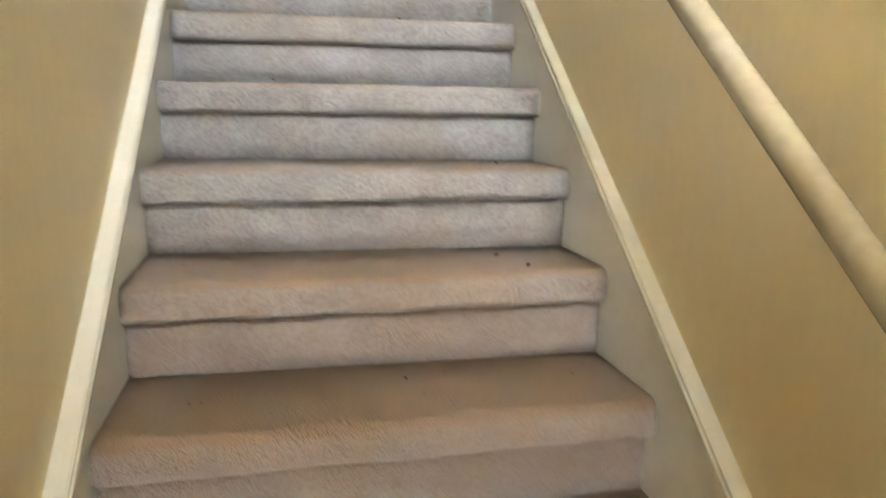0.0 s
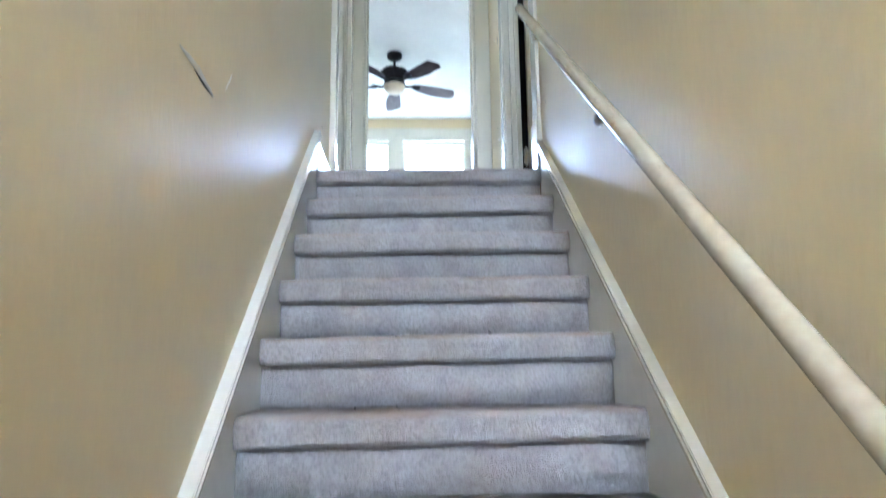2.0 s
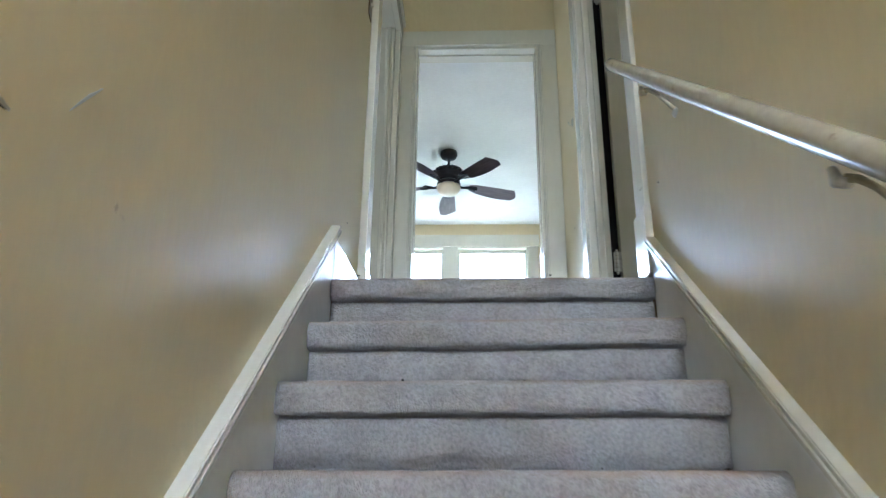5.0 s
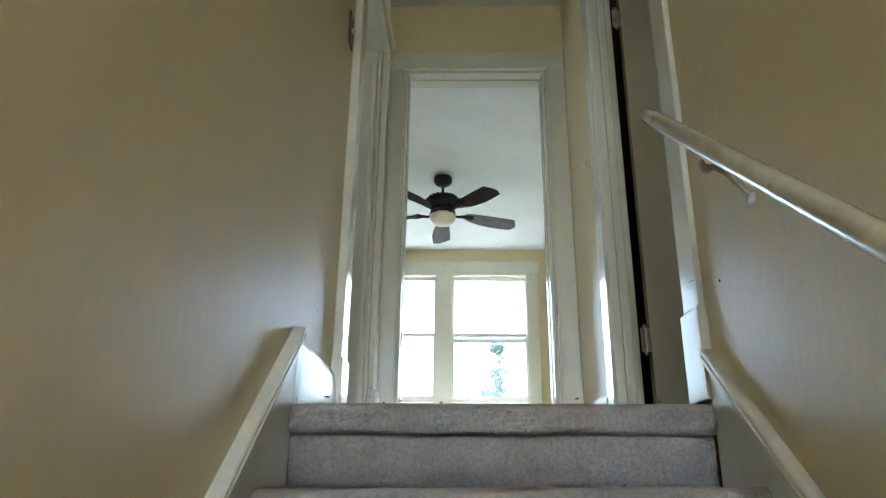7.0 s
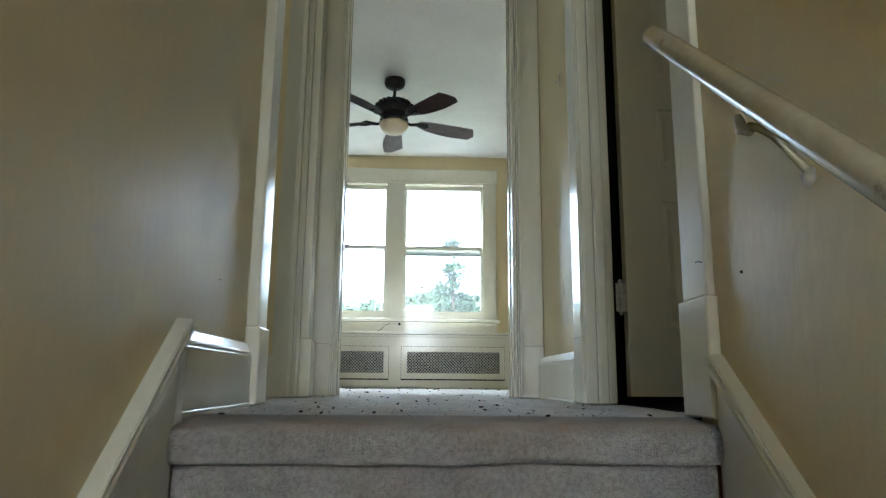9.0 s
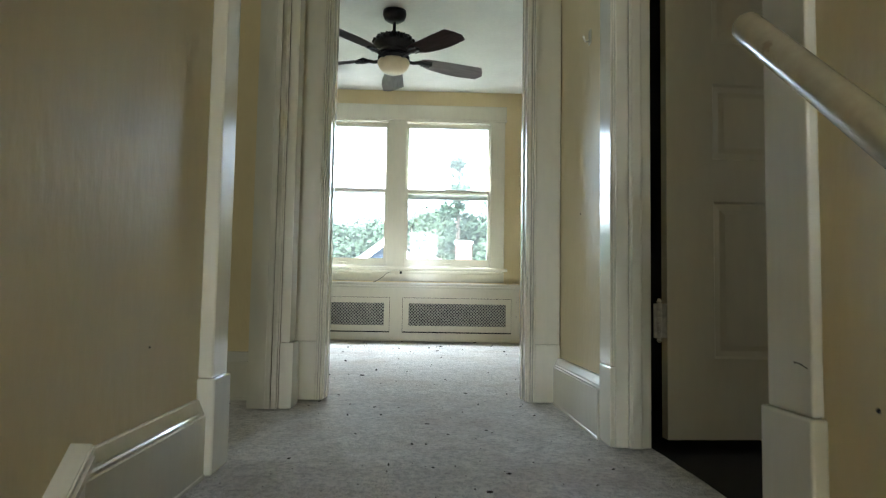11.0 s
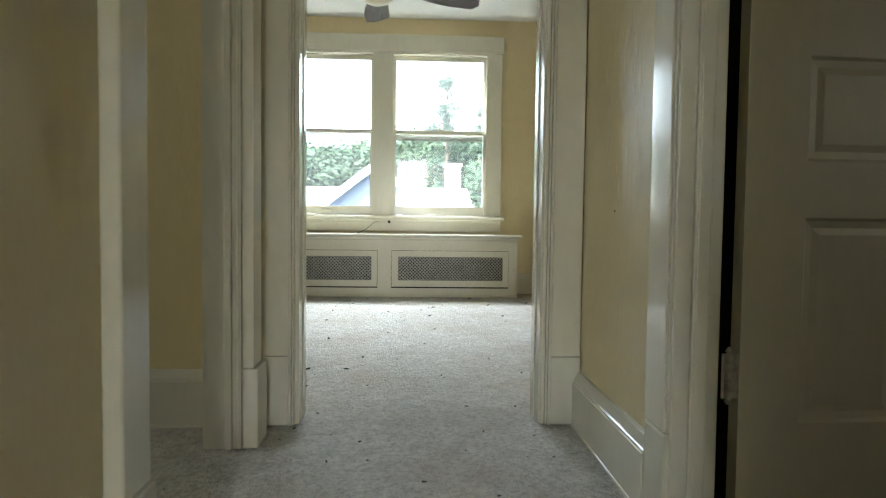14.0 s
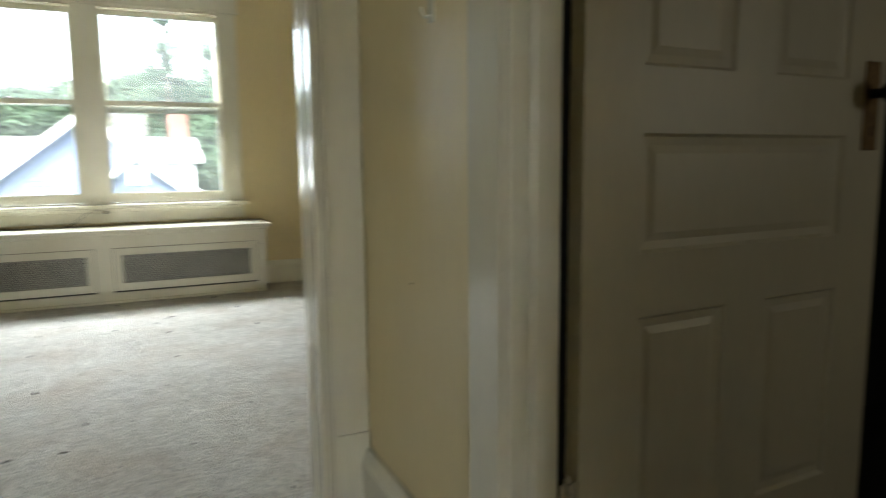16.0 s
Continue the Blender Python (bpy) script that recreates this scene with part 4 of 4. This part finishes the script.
crumbs()
tagged(new("paper_scrap", mesh_of(made((0.597, 0.613, 2.795, 2.812, 0.002, 0.006), bevel=0.001), "paper_scrap", PAPER)), "tiny white paper scrap on the carpet", "paper scrap")

# ---- outdoors ----
structure("ground", made((-2000, 2000, -2000, 2000, GROUND - 1, GROUND)), GRASS, "lawn and street level outside", "ground")
structure("wall_outer", made((-3.4, -3.2, -1.8, 5.33, GROUND, 2.6), (3.2, 3.4, -1.4, 5.33, GROUND, 2.6), (-3.2, 3.2, 5.331, 5.40, GROUND, -0.3)), STUCCO, "outer wall of the house", "wall")


def gable(root, x0, x1, y0, y1, base, eave, ridge, wall, roof, rake, siding=True):
    """A gabled block whose gable faces the street: walls, siding boards, rakes and roof slopes."""
    mid = (x0 + x1) / 2
    bm = extrude(bmesh.new(), [(x0, base), (x1, base), (x1, eave), (mid, ridge), (x0, eave)], lambda x, z: (x, y0, z), lambda x, z: (x, y1, z))
    part("wall", bm, wall, root)
    slope = (ridge - eave) / (mid - x0)
    if siding:
        bm = bmesh.new()
        z = base
        while z < ridge - 0.15:
            inset = 0.0 if z < eave else (z - eave) / slope
            top = 0.0 if z + 0.16 < eave else (z + 0.16 - eave) / slope
            a, b = x0 + max(inset, top), x1 - max(inset, top)
            if b - a > 0.1:
                extrude(bm, [(0, z), (-0.035, z), (-0.006, z + 0.155), (0, z + 0.155)], lambda d, h: (a, y0 + d, h), lambda d, h: (b, y0 + d, h))
            z += 0.16
        part("siding", bm, wall, root)
    for s in (-1, 1):
        bm = bmesh.new()
        ex = x0 - 0.4 if s < 0 else x1 + 0.4
        ez = eave - 0.4 * slope
        extrude(bm, [(ex, ez + 0.05), (mid, ridge + 0.05), (mid, ridge + 0.24), (ex, ez + 0.24)], lambda x, z: (x, y0 - 0.45, z), lambda x, z: (x, y1 + 0.3, z))
        part("roof", bm, roof, root)
        bm = extrude(bmesh.new(), [(ex, ez + 0.18 - rake), (mid, ridge + 0.18 - rake), (mid, ridge + 0.20), (ex, ez + 0.20)], lambda x, z: (x, y0 - 0.52, z), lambda x, z: (x, y0 - 0.451, z))
        part("rake_board", bm, FASCIA, root)


def house_window(root, x, y, z, w, h):
    win = part("window", made((x - w / 2 - 0.07, x - w / 2, y - 0.10, y, z - 0.07, z + h + 0.07), (x + w / 2, x + w / 2 + 0.07, y - 0.10, y, z - 0.07, z + h + 0.07), (x - w / 2, x + w / 2, y - 0.10, y, z - 0.07, z), (x - w / 2, x + w / 2, y - 0.10, y, z + h, z + h + 0.07), (x - w / 2, x + w / 2, y - 0.09, y - 0.03, z + h / 2 - 0.03, z + h / 2 + 0.03)), FASCIA, root)
    part("pane", made((x - w / 2, x + w / 2, y - 0.05, y - 0.03, z, z + h)), ALU, win)


house = thing("house", "blue clapboard house with white gable trim and pale roof", "house")
gable(house, -4.8, 3.1, 25.0, 34.0, GROUND, -0.65, 2.42, SIDING, ROOF, rake=0.28)
gable(house, -0.62, 1.84, 23.6, 27.0, GROUND, -0.02, 0.96, SIDING, ROOF, rake=0.12)
house_window(house, 0.64, 23.56, 0.30, 0.46, 0.47)
house_window(house, -2.2, 24.96, -1.9, 1.1, 1.5)
rear = thing("house", "long pale-roofed house with a brick chimney", "house")
bm = extrude(bmesh.new(), [(36.0, GROUND), (43.0, GROUND), (43.0, 0.95), (39.5, 2.05), (36.0, 0.95)], lambda y, z: (-16.0, y, z), lambda y, z: (3.4, y, z))
part("wall", bm, FASCIA, rear)
part("roof", extrude(bmesh.new(), [(35.6, 0.88), (39.5, 2.08), (39.5, 2.28), (35.6, 1.08)], lambda y, z: (-16.4, y, z), lambda y, z: (3.8, y, z)), ROOF, rear)
part("roof", extrude(bmesh.new(), [(43.4, 0.88), (39.5, 2.08), (39.5, 2.28), (43.4, 1.08)], lambda y, z: (-16.4, y, z), lambda y, z: (3.8, y, z)), ROOF, rear)
ch = part("chimney", made((2.45, 3.35, 38.6, 39.5, 1.0, 3.5)), BRICK, rear, "red brick chimney")
part("chimney_cap", made((2.38, 3.42, 38.53, 39.57, 3.5, 3.66)), FASCIA, ch)
bm = bmesh.new()
for i in range(22):
    box(bm, 2.442, 3.358, 38.592, 39.508, 1.04 + i * 0.112, 1.13 + i * 0.112)
part("brick_course", bm, BRICK, ch)


def leaf_mesh(rng, clumps, leaves, size, mat, spread):
    """Many small bent leaf faces, gathered in clumps."""
    verts, faces = [], []
    for c in clumps:
        for _ in range(leaves):
            p = Vector((rng.gauss(0, 1), rng.gauss(0, 1), rng.gauss(0, 0.7))) * spread + Vector(c)
            a = Vector((rng.uniform(-1, 1), rng.uniform(-1, 1), rng.uniform(-0.6, 0.6))).normalized() * size * rng.uniform(0.6, 1.4)
            b = a.orthogonal().normalized() * size * rng.uniform(0.35, 0.7)
            k = len(verts)
            verts += [p - a, p + b, p + a, p - b]
            faces.append((k, k + 1, k + 2, k + 3))
    me = bpy.data.meshes.new("crown")
    me.from_pydata(verts, [], faces)
    me.materials.append(mat)
    return me


def tree(x, y, height, radius, seed):
    rng = random.Random(seed)
    root = thing("tree", "leafy green tree behind the houses", "tree", "trees behind the houses", pose(x, y, GROUND))
    bm = tube(bmesh.new(), [(0, 0, -0.2), (0.05, 0, height * 0.25), (0.0, 0.1, height * 0.5), (0.1, 0, height * 0.85)], [0.32, 0.24, 0.17, 0.05], 10)
    part("trunk", bm, BARK, root)
    clumps = []
    for i in range(46):
        a, u = rng.uniform(0, 6.283), rng.random()
        r = radius * math.sqrt(rng.random()) * math.sin(math.pi * (0.18 + 0.74 * u)) * rng.uniform(0.75, 1.15)
        c = Vector((r * math.cos(a), r * math.sin(a), height * (0.28 + 0.70 * u)))
        clumps.append(c)
        if i % 4 == 0:
            part("limb", tube(bmesh.new(), [(0, 0, c.z * 0.7), c * 0.5 + Vector((0, 0, c.z * 0.38)), c], [0.11, 0.06, 0.02], 6), BARK, root)
    ob = new("crown", leaf_mesh(rng, clumps, 400, 0.20, LEAF, 0.75))
    ob.parent = root


def conifer(x, y, height, seed):
    rng = random.Random(seed)
    root = thing("tree", "tall sparse dark conifer behind the houses", "tree", "trees behind the houses", pose(x, y, GROUND))
    part("trunk", tube(bmesh.new(), [(0, 0, -0.2), (0, 0, height * 0.5), (0.1, 0, height)], [0.28, 0.17, 0.03], 8), BARK, root)
    clumps = []
    z = height * 0.3
    while z < height:
        reach = (0.35 + 1.9 * (1 - z / height)) * rng.uniform(0.6, 1.25)
        for _ in range(rng.choice((2, 3, 4))):
            a = rng.uniform(0, 6.283)
            tip = Vector((reach * math.cos(a), reach * math.sin(a), z + rng.uniform(-0.35, 0.25) * reach))
            part("limb", tube(bmesh.new(), [(0, 0, z), tip], [0.05, 0.012], 5), BARK, root)
            for u in (0.3, 0.55, 0.8, 1.0):
                if rng.random() < 0.62:
                    clumps.append((tip.x * u + rng.gauss(0, 0.12), tip.y * u, z + (tip.z - z) * u + rng.gauss(0, 0.15)))
        z += rng.uniform(0.35, 1.0)
    ob = new("crown", leaf_mesh(rng, clumps, 40, 0.14, NEEDLE, 0.22))
    ob.parent = root


for i, (tx, ty, th, tr) in enumerate(((-17, 52, 8.6, 4.2), (-12, 50, 9.0, 4.5), (-7.5, 54, 9.6, 4.6), (-3.2, 51, 9.4, 4.4), (1.2, 53, 9.8, 4.6), (5.2, 50, 9.3, 4.3), (9.0, 49, 9.0, 4.5), (13.0, 52, 9.2, 4.5), (7.2, 44, 8.0, 3.4), (-22, 53, 9, 4.6), (18, 52, 9.4, 4.6))):
    tree(tx, ty, th, tr, 11 + i)
conifer(2.9, 46, 13.6, 3)
conifer(5.3, 46, 12.0, 4)
